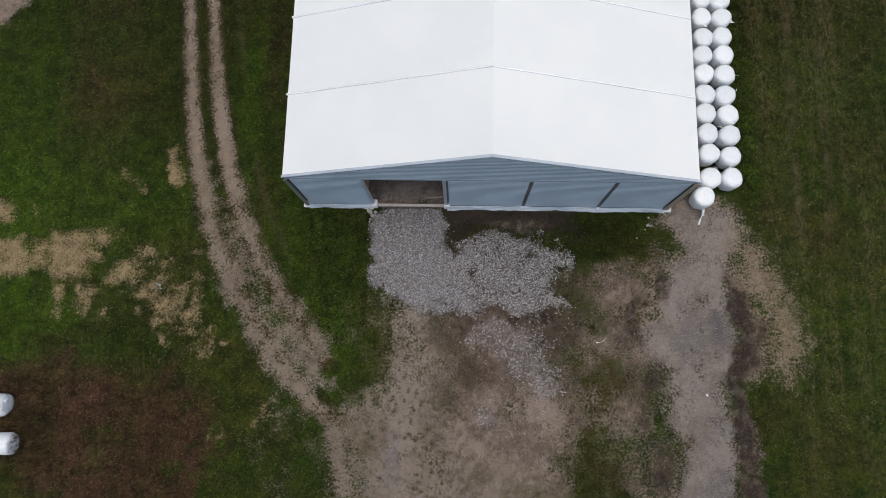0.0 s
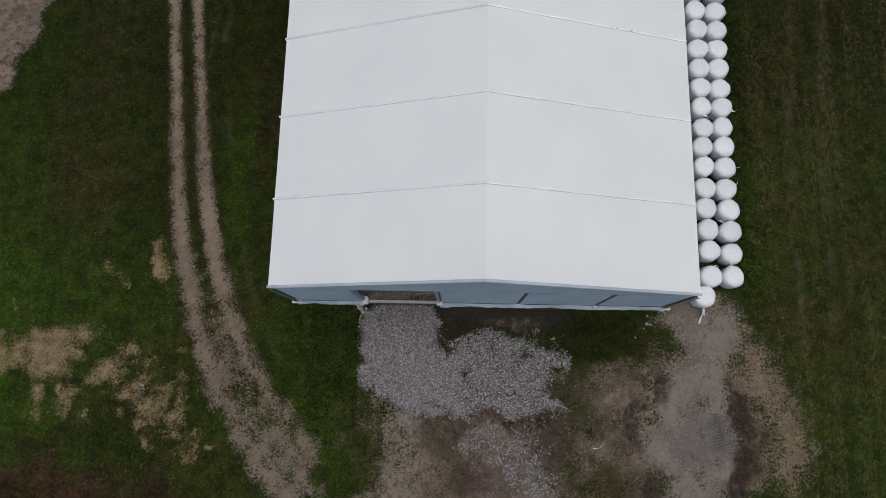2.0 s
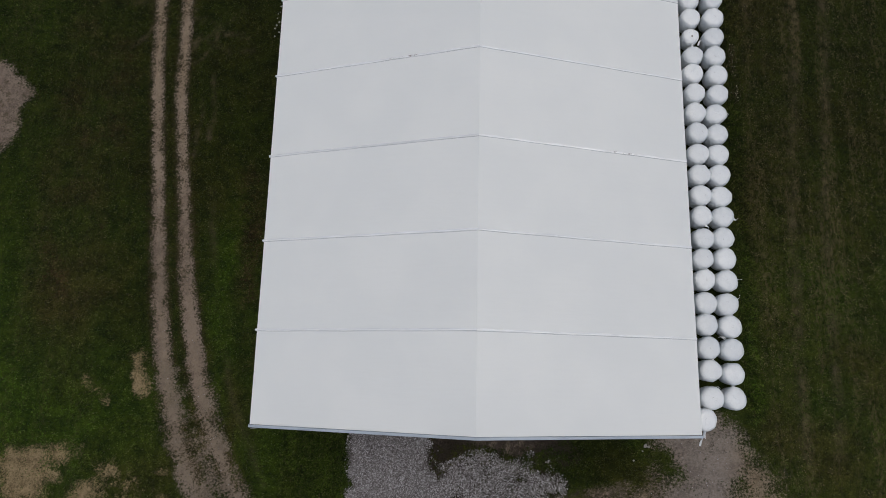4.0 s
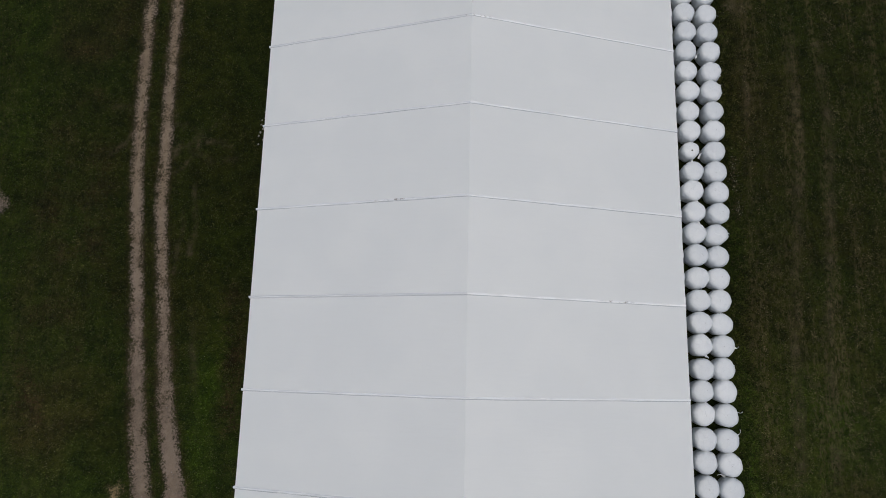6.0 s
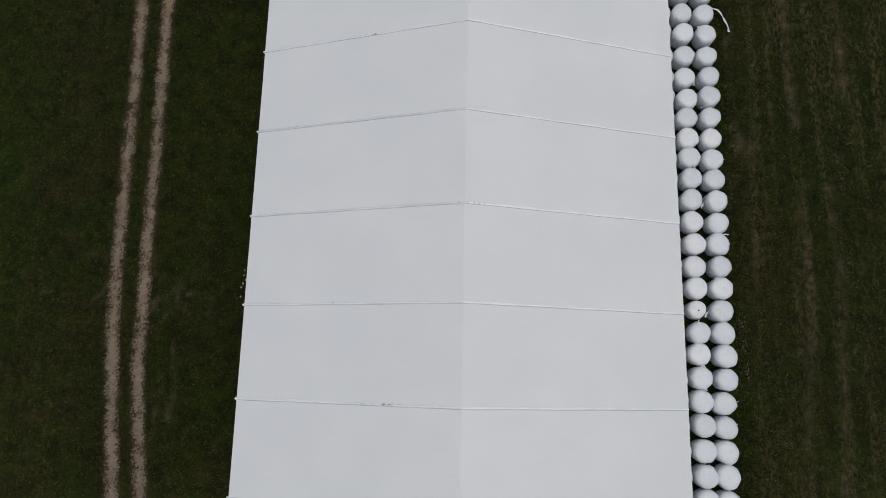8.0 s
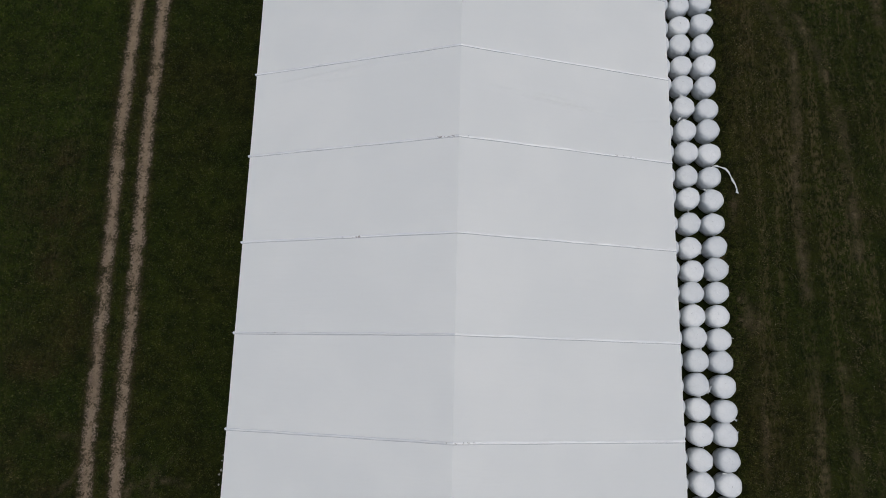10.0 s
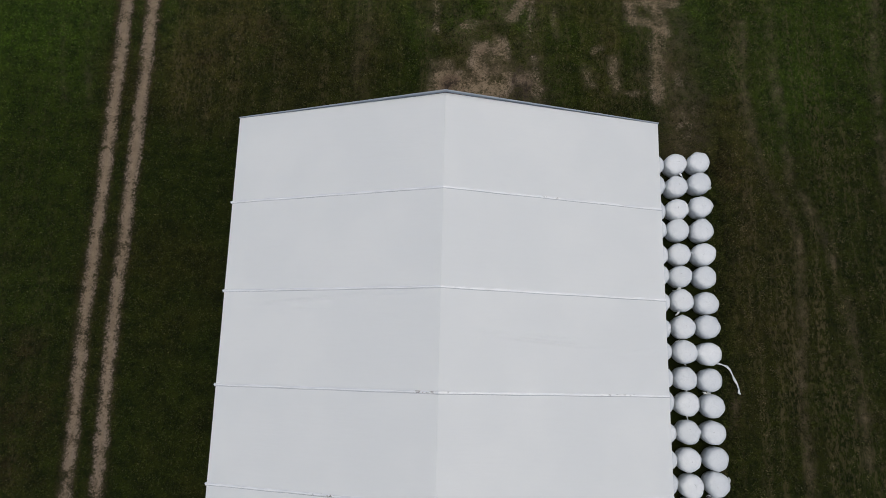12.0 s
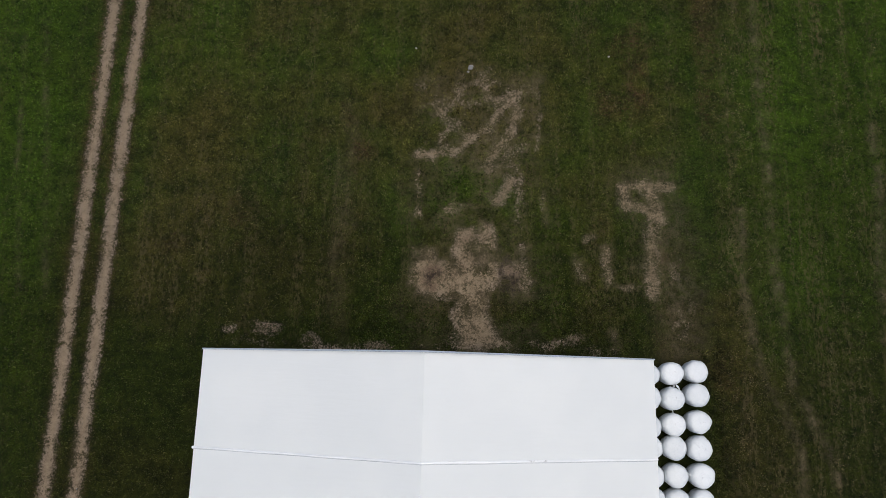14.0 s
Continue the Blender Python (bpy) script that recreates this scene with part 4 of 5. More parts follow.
CREASED = 9     # one bay's fabric is slack: long creases as (from, to) over the slope and the bay, and their height
CREASES_EAST = [(0.18, 0.72, 0.555, 0.455, 0.050), (0.30, 0.62, 0.590, 0.520, 0.040), (0.10, 0.34, 0.60, 0.56, 0.026), (0.80, 0.98, 0.42, 0.50, 0.022)]
CREASES_WEST = [(0.26, 0.90, 0.955, 0.835, 0.042), (0.05, 0.36, 0.985, 0.900, 0.030), (0.45, 0.70, 0.80, 0.79, 0.018)]
RIDGE_FIT = 0.2      # the front edge is raised at the ridge to fit the camera's view


def roof_panel(k, side):
    x1 = WEST if side < 0 else EAST
    y0, y1 = FRONT + BAY * k - (0.012 if k == 0 else 0), FRONT + BAY * (k + 1)
    soft = random.uniform(0.02, 0.045)
    ph = random.uniform(0, 6)

    def fn(u, v):
        x = RIDGE_X + (x1 - RIDGE_X) * u
        z = roof_z(x) - soft * math.sin(math.pi * v) * (0.4 + 0.6 * math.sin(math.pi * min(1, u * 1.1)))
        if k == 0:
            z += RIDGE_FIT * (1 - u) * max(0.0, 1 - 2.5 * v) ** 2
        z += 0.006 * math.sin(9 * u + ph) * math.sin(math.pi * v)
        if k == CREASED:
            for u0, u1, v0, v1, high in CREASES_EAST if side > 0 else CREASES_WEST:
                if u0 < u < u1:
                    f = (u - u0) / (u1 - u0)
                    z += high * math.exp(-((v - v0 - (v1 - v0) * f) / 0.014) ** 2) * math.sin(math.pi * f)
        return Vector((x, y0 + 0.012 + (y1 - y0 - 0.024) * v, z))

    return barn_part("roof_panel", surface(20 if k != CREASED else 40, 24 if k != CREASED else 120, fn, 0.012), MEMBRANE)


def seam_strip(y, side):
    """Clamping profile from the ridge down to one eave, standing a little past it."""
    x1 = (WEST - 0.07) if side < 0 else (EAST + 0.01)
    bm = bmesh.new()
    for i in range(12):
        xa, xb = RIDGE_X + (x1 - RIDGE_X) * i / 12, RIDGE_X + (x1 - RIDGE_X) * (i + 1) / 12
        ring = []
        for x in (xa, xb):
            j = 0.006 * math.sin(2.1 * x + y)
            ring.append([bm.verts.new((x, y + dy + j, roof_z(x) + dz)) for dy, dz in ((-0.05, -0.03), (-0.042, 0.006), (-0.016, 0.026), (0.016, 0.026), (0.042, 0.006), (0.05, -0.03))])
        for p in range(5):
            bm.faces.new((ring[0][p], ring[0][p + 1], ring[1][p + 1], ring[1][p]))
        if i == 11:
            bm.faces.new(ring[1])
    bmesh.ops.remove_doubles(bm, verts=bm.verts, dist=0.0005)
    bmesh.ops.recalc_face_normals(bm, faces=bm.faces)
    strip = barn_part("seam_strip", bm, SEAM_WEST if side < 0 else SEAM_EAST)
    # thin grey line on the south edge, added as the strip's painted shadow
    bm = bmesh.new()
    low_, high_ = [], []
    for i in range(13):
        x = RIDGE_X + (x1 - RIDGE_X) * i / 12
        j = y + 0.006 * math.sin(2.1 * x + y)
        low_.append([bm.verts.new((x, j - 0.072, roof_z(x) - 0.02)), bm.verts.new((x, j - 0.072, roof_z(x) + 0.006))])
        high_.append([bm.verts.new((x, j - 0.046, roof_z(x) + 0.008)), bm.verts.new((x, j - 0.046, roof_z(x) - 0.02))])
    for i in range(12):
        for p, q, u, v in ((low_[i][0], low_[i][1], low_[i + 1][1], low_[i + 1][0]), (low_[i][1], high_[i][0], high_[i + 1][0], low_[i + 1][1]), (high_[i][0], high_[i][1], high_[i + 1][1], high_[i + 1][0])):
            bm.faces.new((p, q, u, v))
    bmesh.ops.recalc_face_normals(bm, faces=bm.faces)
    barn_part("shadow_line", bm, SHADOW_LINE, "grey strip painted as the seam's shadow line", strip)
    tip = boxed(x1 - 0.02 if side < 0 else x1 - 0.03, x1 + 0.015, y - 0.035, y + 0.035, EAVE_Z - 0.16, EAVE_Z + 0.015, 0.01)
    barn_part("tension_bracket", tip, TARP, "pale metal bracket", strip)


def gable_trim(y0, y1, side, drop=0.24):
    x1 = (WEST - 0.05) if side < 0 else (EAST + 0.05)
    bm = bmesh.new()
    ends = []
    for x in (RIDGE_X, x1):
        z = roof_z(min(max(x, WEST), EAST)) + 0.02 + (RIDGE_FIT if x == RIDGE_X and y0 < FRONT else 0.0)
        ends.append([bm.verts.new((x, y, zz)) for y, zz in ((y0, z - drop), (y0, z - 0.02), (y0 + 0.02, z), (y1, z + 0.03), (y1, z - 0.01), (y0 + 0.03, z - 0.05), (y0 + 0.03, z - drop))])
    n = len(ends[0])
    for p in range(n):
        q = (p + 1) % n
        bm.faces.new((ends[0][p], ends[0][q], ends[1][q], ends[1][p]))
    bm.faces.new(ends[0]), bm.faces.new(ends[1][::-1])
    bmesh.ops.recalc_face_normals(bm, faces=bm.faces)
    return barn_part("gable_trim", bm, TRIM, "pale grey metal edge trim")


def corrugated(x0, x1, z0, z1, y, out=-1, top=None, pitch=0.19, depth=0.016):
    """A sheet with level ribs. top(x) gives a sloping upper edge; rows past it are cut to its width."""
    bm = bmesh.new()
    profile = []
    z = z0
    while z < z1 - 1e-6:
        for f, d in ((0.0, 0.0), (0.30, 0.0), (0.42, 1.0), (0.86, 1.0), (0.98, 0.0)):
            if z + f * pitch < z1:
                profile.append((z + f * pitch, d))
        z += pitch
    profile.append((z1, 0.0))
    rows_ = []
    for z, d in profile:
        a_, b_ = x0, x1
        if top:
            a_, b_ = top(z)
        rows_.append([bm.verts.new((xx, y + out * depth * d, z)) for xx in (a_, b_)])
    for p, q in zip(rows_, rows_[1:]):
        bm.faces.new((p[0], p[1], q[1], q[0]))
    extra = bmesh.ops.extrude_face_region(bm, geom=list(bm.faces))
    bmesh.ops.translate(bm, verts=[v for v in extra["geom"] if isinstance(v, bmesh.types.BMVert)], vec=(0, -out * 0.012, 0))
    bmesh.ops.recalc_face_normals(bm, faces=bm.faces)
    return bm


def gable_width(z, rise=0.0):
    f = min(1.0, max(0.0, (RIDGE_Z + rise - 0.12 - z) / (RIDGE_Z + rise - EAVE_Z)))
    f = max(f, 0.003)
    return RIDGE_X - (RIDGE_X - WEST - 0.1) * f, RIDGE_X + (EAST - RIDGE_X - 0.1) * f


def column(x, y, width, depth, z1, material, label, holes=False):
    """Open steel column with two flanges and a web."""
    bm = bmesh.new()
    box(bm, x - width / 2, x + width / 2, y - depth / 2, y - depth / 2 + 0.02, 0.02, z1)
    box(bm, x - width / 2, x + width / 2, y + depth / 2 - 0.02, y + depth / 2, 0.02, z1)
    box(bm, x - 0.012, x + 0.012, y - depth / 2 + 0.021, y + depth / 2 - 0.021, 0.02, z1)
    post = barn_part("column", bm, material, label)
    barn_part("base_plate", boxed(x - width * 0.8, x + width * 0.8, y - depth * 0.7, y + depth * 0.7, 0.0, 0.019, 0.003), material, "", post)
    return post


for k in range(BAYS):
    roof_panel(k, -1), roof_panel(k, 1)
for k in range(1, BAYS):
    seam_strip(FRONT + BAY * k, -1), seam_strip(FRONT + BAY * k, 1)
for side in (-1, 1):
    gable_trim(FRONT - 0.128, FRONT - 0.012, side, 0.05)
    bm = gable_trim(-BACK - 0.05, -BACK + 0.012, side)
    bm.data.transform(Matrix.Translation((0, -AT.y, 0)) @ Matrix.Diagonal((1, -1, 1, 1)) @ Matrix.Translation((0, AT.y, 0)))
    bm.data.flip_normals()

WALL_Y, HEAD_Z = FRONT - 0.10, 4.72
for x0, x1 in ((WEST + 0.26, -4.62), (-0.58, 3.28), (3.47, 7.20), (7.40, EAST - 0.26)):
    barn_part("wall_sheet", corrugated(x0, x1, 0.22, HEAD_Z - 0.02, WALL_Y), SHEET)
barn_part("gable_sheet", corrugated(0, 0, HEAD_Z + 0.02, RIDGE_Z + RIDGE_FIT - 0.14, WALL_Y, top=lambda z: gable_width(z, RIDGE_FIT)), SHEET)
barn_part("joint_flashing", boxed(WEST + 0.1, EAST - 0.1, WALL_Y - 0.02, WALL_Y + 0.01, HEAD_Z - 0.014, HEAD_Z + 0.014, 0.004), JOINT, "grey joint between wall sheets")
for x in (3.375, 7.30):
    column(x, WALL_Y + 0.09, 0.19, 0.20, HEAD_Z, STEEL, "dark steel column")
column(WEST + 0.10, WALL_Y + 0.02, 0.20, 0.24, EAVE_Z - 0.12, OLIVE, "olive steel corner column")
# beige tone puts the east corner's brighter light into the colour
column(EAST - 0.10, WALL_Y + 0.02, 0.26, 0.24, EAVE_Z - 0.12, TIMBER, "beige corner column, brighter light painted in")
barn_part("back_sheet", corrugated(0, 0, 0.1, RIDGE_Z - 0.14, BACK - 0.02, 1, lambda z: gable_width(max(z, EAVE_Z - 0.12))), SHEET)
for x, out in ((WEST + 0.05, -1), (EAST - 0.05, 1)):
    def side_wall(u, v, x=x, out=out):
        return Vector((x + out * 0.03 * math.sin(u * math.pi * BAYS) ** 2 * math.sin(math.pi * v), FRONT + 0.1 + (BACK - FRONT - 0.2) * u, 0.02 + (EAVE_Z - 0.10) * v))
    bm = surface(BAYS * 4, 4, side_wall)
    more = bmesh.ops.extrude_face_region(bm, geom=list(bm.faces))
    bmesh.ops.translate(bm, verts=[v for v in more["geom"] if isinstance(v, bmesh.types.BMVert)], vec=(-out * 0.02, 0, 0))
    bmesh.ops.recalc_face_normals(bm, faces=bm.faces)
    barn_part("side_wall", bm, TARP, "pale fabric side wall")
for k in range(1, BAYS):
    for x in (WEST + 0.22, EAST - 0.22):
        column(x, FRONT + BAY * k, 0.16, 0.22, EAVE_Z - 0.1, STEEL, "")

# loose white skirt along the foot of the front
for x0, x1 in ((WEST + 0.18, -4.55), (-0.62, EAST - 0.10)):
    ph = random.uniform(0, 6)

    def skirt(u, v, x0=x0, x1=x1, ph=ph):
        x = x0 + (x1 - x0) * u
        wave = 0.5 + 0.5 * math.sin(1.1 * x + ph) * math.sin(0.43 * x + 2 * ph)
        crumple = 0.05 * noise.noise(Vector((1.6 * x, 4 * v, ph))) + 0.012 * noise.noise(Vector((6.0 * x, 9 * v, ph)))
        return Vector((x, WALL_Y - 0.045 - (0.12 + 0.06 * wave) * v - crumple * (0.4 + v), 0.36 + 0.02 * math.sin(2.3 * x) + crumple - (0.32 + 0.02 * wave) * v))
    barn_part("skirt", surface(max(20, int((x1 - x0) * 16)), 8, skirt, 0.012), SKIRT, "loose white tarpaulin skirt")
for x0, x1 in ((WEST - 0.16, WEST + 0.34), (EAST - 0.24, EAST + 0.24)):
    bm = boxed(x0, x1, WALL_Y - 0.17, WALL_Y + 0.34, 0.0, 0.16, 0.025)
    box(bm, x0 + 0.05, x1 - 0.05, WALL_Y - 0.05, WALL_Y + 0.34, 0.161, 0.36, 0.02)
    box(bm, x0 + 0.10, x1 - 0.12, WALL_Y + 0.02, WALL_Y + 0.30, 0.361, 0.50, 0.02)
    barn_part("footing", bm, LIME, "whitewashed stepped corner block")
for x in (3.375, 7.30):
    bm = boxed(x - 0.12, x + 0.12, WALL_Y - 0.16, WALL_Y - 0.02, 0.0, 0.34, 0.03)
    barn_part("footing", bm, SKIRT, "pale wrapped column foot")

# doorway
DOOR0, DOOR1 = -4.50, -0.70
barn_part("door_jamb", box(boxed(DOOR0 - 0.10, DOOR0 - 0.02, WALL_Y - 0.04, WALL_Y + 0.20, 0.02, HEAD_Z, 0.008), DOOR0 - 0.02, DOOR0 + 0.04, WALL_Y + 0.02, WALL_Y + 0.10, 0.02, HEAD_Z), TRIM, "pale grey metal door jamb")
barn_part("door_jamb", box(boxed(DOOR1 + 0.0, DOOR1 + 0.10, WALL_Y - 0.05, WALL_Y + 0.20, 0.02, HEAD_Z, 0.008), DOOR1 - 0.07, DOOR1, WALL_Y + 0.02, WALL_Y + 0.10, 0.02, HEAD_Z), TRIM, "pale grey metal door jamb")
barn_part("door_head", boxed(DOOR0, DOOR1, WALL_Y - 0.02, WALL_Y + 0.12, HEAD_Z - 0.08, HEAD_Z - 0.021, 0.006), STEEL, "dark steel door head")
barn_part("threshold", boxed(DOOR0 + 0.16, DOOR1 - 0.02, WALL_Y - 0.06, WALL_Y + 0.08, 0.0, 0.13, 0.015), PALE_TIMBER, "worn pale timber threshold beam")
for x in (DOOR0 + 0.02, DOOR1 + 0.06):
    barn_part("footing", boxed(x - 0.15, x + 0.15, WALL_Y - 0.16, WALL_Y + 0.22, 0.0, 0.42, 0.03), LIME, "pale concrete jamb foot")

# plain dark strip, added where a dark gap shows beside the jamb
barn_part("dark_strip", boxed(DOOR1 + 0.12, DOOR1 + 0.20, WALL_Y - 0.035, WALL_Y - 0.021, 0.95, HEAD_Z - 0.04, 0.004), STEEL, "dark strip beside the doorway")

plank = tagged(part("timber_plank", boxed(-0.55, 0.55, -0.04, 0.04, 0, 0.045, 0.006), TIMBER), "pale timber plank lying on the gravel floor", "plank")
plank.matrix_world = pose(-1.22, 9.66, 0.03, 0, 0, 3)
board = tagged(part("plywood_board", boxed(-0.012, 0.012, -0.62, 0.62, 0, 2.44, 0.003), PLYWOOD), "tan plywood board leaning inside the doorway", "board")
board.matrix_world = pose(-4.88, 10.15, 0.0, 0, -4, 0)

# ---------------------------------------------------------------- bales


def bale_mesh(seed, radius=0.552, height=1.06):
    """Upright round bale in stretch film: soft shoulders, slack folds, a slightly domed top."""
    bm = bmesh.new()
    r = random.Random(seed)
    ph = [r.uniform(0, 6.28) for _ in range(6)]
    prof = [(0.80, 0.0), (0.90, 0.05), (0.955, 0.14), (1.0, 0.42), (1.01, 0.68), (0.99, 0.82), (0.93, 0.90), (0.82, 0.955), (0.62, 0.985), (0.3, 1.0)]
    seg = 36
    ears = [(r.uniform(0, 6.28), r.uniform(0.25, 0.95), r.uniform(0.03, 0.13)) for _ in range(r.choice((1, 2, 3)))]
    rings = []
    for f, h_ in prof:
        ring = []
        for s in range(seg):
            t = 2 * math.pi * s / seg
            w = 1 + 0.020 * math.sin(2 * t + ph[0]) + 0.022 * math.sin(3 * t + ph[1] + 1.2 * h_) + 0.013 * math.sin(7 * t + ph[2] + 2 * h_) + r.uniform(-0.012, 0.012)
            for c_, h0, size_ in ears:
                w += size_ * max(0.0, math.cos(t - c_)) ** 40 * math.exp(-((h_ - h0) / 0.16) ** 2)
            z = height * h_ + (0.016 * math.sin(t + ph[3]) + 0.010 * math.sin(5 * t + ph[4])) * h_ * f
            ring.append(bm.verts.new((radius * f * w * math.cos(t), radius * f * w * math.sin(t), z)))
        rings.append(ring)
    for p, q in zip(rings, rings[1:]):
        for s in range(seg):
            bm.faces.new((p[s], p[(s + 1) % seg], q[(s + 1) % seg], q[s])).smooth = True
    top = bm.verts.new((0.02, 0.01, height * 0.995))
    for s in range(seg):
        bm.faces.new((rings[-1][s], rings[-1][(s + 1) % seg], top)).smooth = True
    bm.faces.new(rings[0][::-1])
    me = bpy.data.meshes.new("silage_bale")
    bm.to_mesh(me)
    bm.free()
    me.materials.append(FILM)
    return me


def tail_mesh(seed, length=0.55, width=0.08):
    """A loose, twisted end of film."""
    r = random.Random(seed)
    bm = bmesh.new()
    turn, bend = r.uniform(1, 3), r.uniform(-0.8, 0.8)
    rows_ = []
    x = y = 0.0
    for i in range(13):
        f = i / 12
        ang = bend * f * 2 + 0.35 * math.sin(5 * f + seed)
        x, y = x + length / 12 * math.cos(ang), y + length / 12 * math.sin(ang)
        w = width * (0.55 + 0.45 * math.sin(3 * f + seed)) * (1 - 0.5 * f)
        lift = 0.03 + 0.05 * math.sin(math.pi * f)
        rows_.append([bm.verts.new((x - w * math.sin(ang) * e, y + w * math.cos(ang) * e, lift + 0.5 * w * e * math.sin(turn * f * 3))) for e in (-1, -0.3, 0.4, 1)])
    for p, q in zip(rows_, rows_[1:]):
        for k in range(3):
            bm.faces.new((p[k], p[k + 1], q[k + 1], q[k])).smooth = True
    extra = bmesh.ops.extrude_face_region(bm, geom=list(bm.faces))
    bmesh.ops.translate(bm, verts=[v for v in extra["geom"] if isinstance(v, bmesh.types.BMVert)], vec=(0, 0, 0.008))
    bmesh.ops.recalc_face_normals(bm, faces=bm.faces)
    me = bpy.data.meshes.new("film_tail")
    bm.to_mesh(me)
    bm.free()
    me.materials.append(FILM)
    return me


BALES = [bale_mesh(s) for s in range(14)]
TAILS = [tail_mesh(s, 0.30 + 0.06 * (s % 4), 0.07 + 0.015 * (s % 3)) for s in range(8)]
SMALL = bale_mesh(20, 0.46, 0.95)


def fold_mesh(seed):
    """A gathered fold of film on a bale's top."""
    r = random.Random(seed)
    bm = bmesh.new()
    length, bend = r.uniform(0.16, 0.32), r.uniform(-0.25, 0.25)
    rows_ = []
    for i in range(9):
        f = i / 8
        w = 0.022 * math.sin(math.pi * (0.12 + 0.76 * f)) + 0.004
        h_ = 0.018 * math.sin(math.pi * f) + 0.002
        x, y = length * (f - 0.5), bend * (f - 0.5) ** 2 + 0.01 * math.sin(9 * f + seed)
        rows_.append([bm.verts.new((x, y + e * w, z)) for e, z in ((-1, -0.02), (-0.35, h_), (0.35, h_), (1, -0.02))])
    for p, q in zip(rows_, rows_[1:]):
        for k in range(3):
            bm.faces.new((p[k], p[k + 1], q[k + 1], q[k])).smooth = True
    bm.faces.new(rows_[0]), bm.faces.new(rows_[-1][::-1])
    bmesh.ops.recalc_face_normals(bm, faces=bm.faces)
    me = bpy.data.meshes.new("film_fold")
    bm.to_mesh(me)
    bm.free()
    me.materials.append(FILM)
    return me


FOLDS = [fold_mesh(s) for s in range(5)]
# greyer film for some folds, a crease's shade painted into the colour
CREASE_SHADE = sheet_material("shaded_crease_film", (0.36, 0.375, 0.39), (0.47, 0.49, 0.50), 0.5)
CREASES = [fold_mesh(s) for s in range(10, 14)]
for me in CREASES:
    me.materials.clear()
    me.materials.append(CREASE_SHADE)


def silage_bale(x, y, mesh=None, tail=None, label="round silage bale in white film, upright in the row"):
    ob = tagged(new("silage_bale", mesh or random.choice(BALES)), label, "bale", "bales along the barn")
    s = random.uniform(0.975, 1.025)
    turn = random.uniform(0, 360)
    ob.matrix_world = pose(x, y, 0, random.uniform(-1.2, 1.2), random.uniform(-1.2, 1.2), turn) @ Matrix.Diagonal((s, s, random.uniform(0.96, 1.03), 1))
    if random.random() < 0.5:
        f = new("film_fold", random.choice(FOLDS))
        f.parent = ob
        f.matrix_local = pose(random.uniform(-0.15, 0.15), random.uniform(-0.15, 0.15), 1.055 if mesh is None else 0.945, 0, 0, random.uniform(0, 360))
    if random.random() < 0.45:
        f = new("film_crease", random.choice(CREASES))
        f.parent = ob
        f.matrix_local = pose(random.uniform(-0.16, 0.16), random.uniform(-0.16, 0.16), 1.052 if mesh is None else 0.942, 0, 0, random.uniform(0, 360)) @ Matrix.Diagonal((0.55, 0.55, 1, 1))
    if mesh is not None:
        bm = bmesh.new()
        bmesh.ops.create_icosphere(bm, subdivisions=2, radius=0.045)
        for v in bm.verts:
            v.co.z = 0.012 * (v.co.z / 0.045) + 0.008 * noise.noise(v.co * 30)
        hole = part("tear", bm, HAY, ob, "dark tear in the film")
        hole.matrix_local = pose(0.05, -0.04, 0.948)
    if tail is not None:
        side, height = tail
        t = new("film_tail", random.choice(TAILS))
        t.parent = ob
        t.matrix_local = pose(0, 0, 0, 0, 0, side - turn) @ pose(0.50, 0, height, random.uniform(-40, 40), random.uniform(10, 55), random.uniform(-60, 60))
    return ob


INNER = [10.69, 12.0, 13.08, 14.25, 15.3, 16.48, 17.54, 18.63, 19.79, 20.87, 21.98, 23.14, 24.33, 25.45, 26.55, 27.69, 28.73, 29.88, 30.95, 32.05, 33.2,
         34.34, 35.5, 36.66, 37.79, 38.82, 39.98, 41.03, 42.23, 43.48, 44.8, 46.0, 47.26, 48.45, 49.75, 50.97, 52.08, 53.33, 54.41, 55.6, 56.78]
OUTER = [10.68, 11.85, 13.02, 14.15, 15.27, 16.45, 17.58, 18.64, 19.75, 20.84, 22.0, 23.13, 24.25, 25.37, 26.5, 27.62, 28.73, 29.83, 30.95, 32.05, 33.2,
         34.31, 35.47, 36.6, 37.68, 38.83, 40.0, 41.17, 42.3, 43.5, 44.73, 45.94, 47.2, 48.5, 49.66, 50.94, 52.09, 53.32, 54.55, 55.8, 56.89]
for i, y in enumerate(INNER):
    small = i == 17
    silage_bale((13.0 if i < 7 else 13.08) + random.uniform(-0.04, 0.04), y, SMALL if small else None, (random.choice((80, 100, 260, 280, 10)), random.uniform(0.35, 1.0)) if random.random() < 0.7 or small else None,
                "smaller round silage bale in slack white film" if small else "round silage bale in white film, upright in the row")
for i, y in enumerate(OUTER):
    x = 14.14 if i < 4 else 14.09 if i < 14 else 14.30 if i < 29 else 14.26
    silage_bale(x + random.uniform(-0.03, 0.03), y, None, (random.choice((0, 20, 100, 180, 270)), random.uniform(0.3, 0.95)) if random.random() < 0.7 else None)
silage_bale(11.78, 10.65)
for y in INNER[10:]:
    silage_bale(11.93 if y > 40 else 11.86, y + random.uniform(-0.12, 0.12))
silage_bale(12.64, 9.66, None, (-80, 0.5), "round silage bale in white film at the row's end")

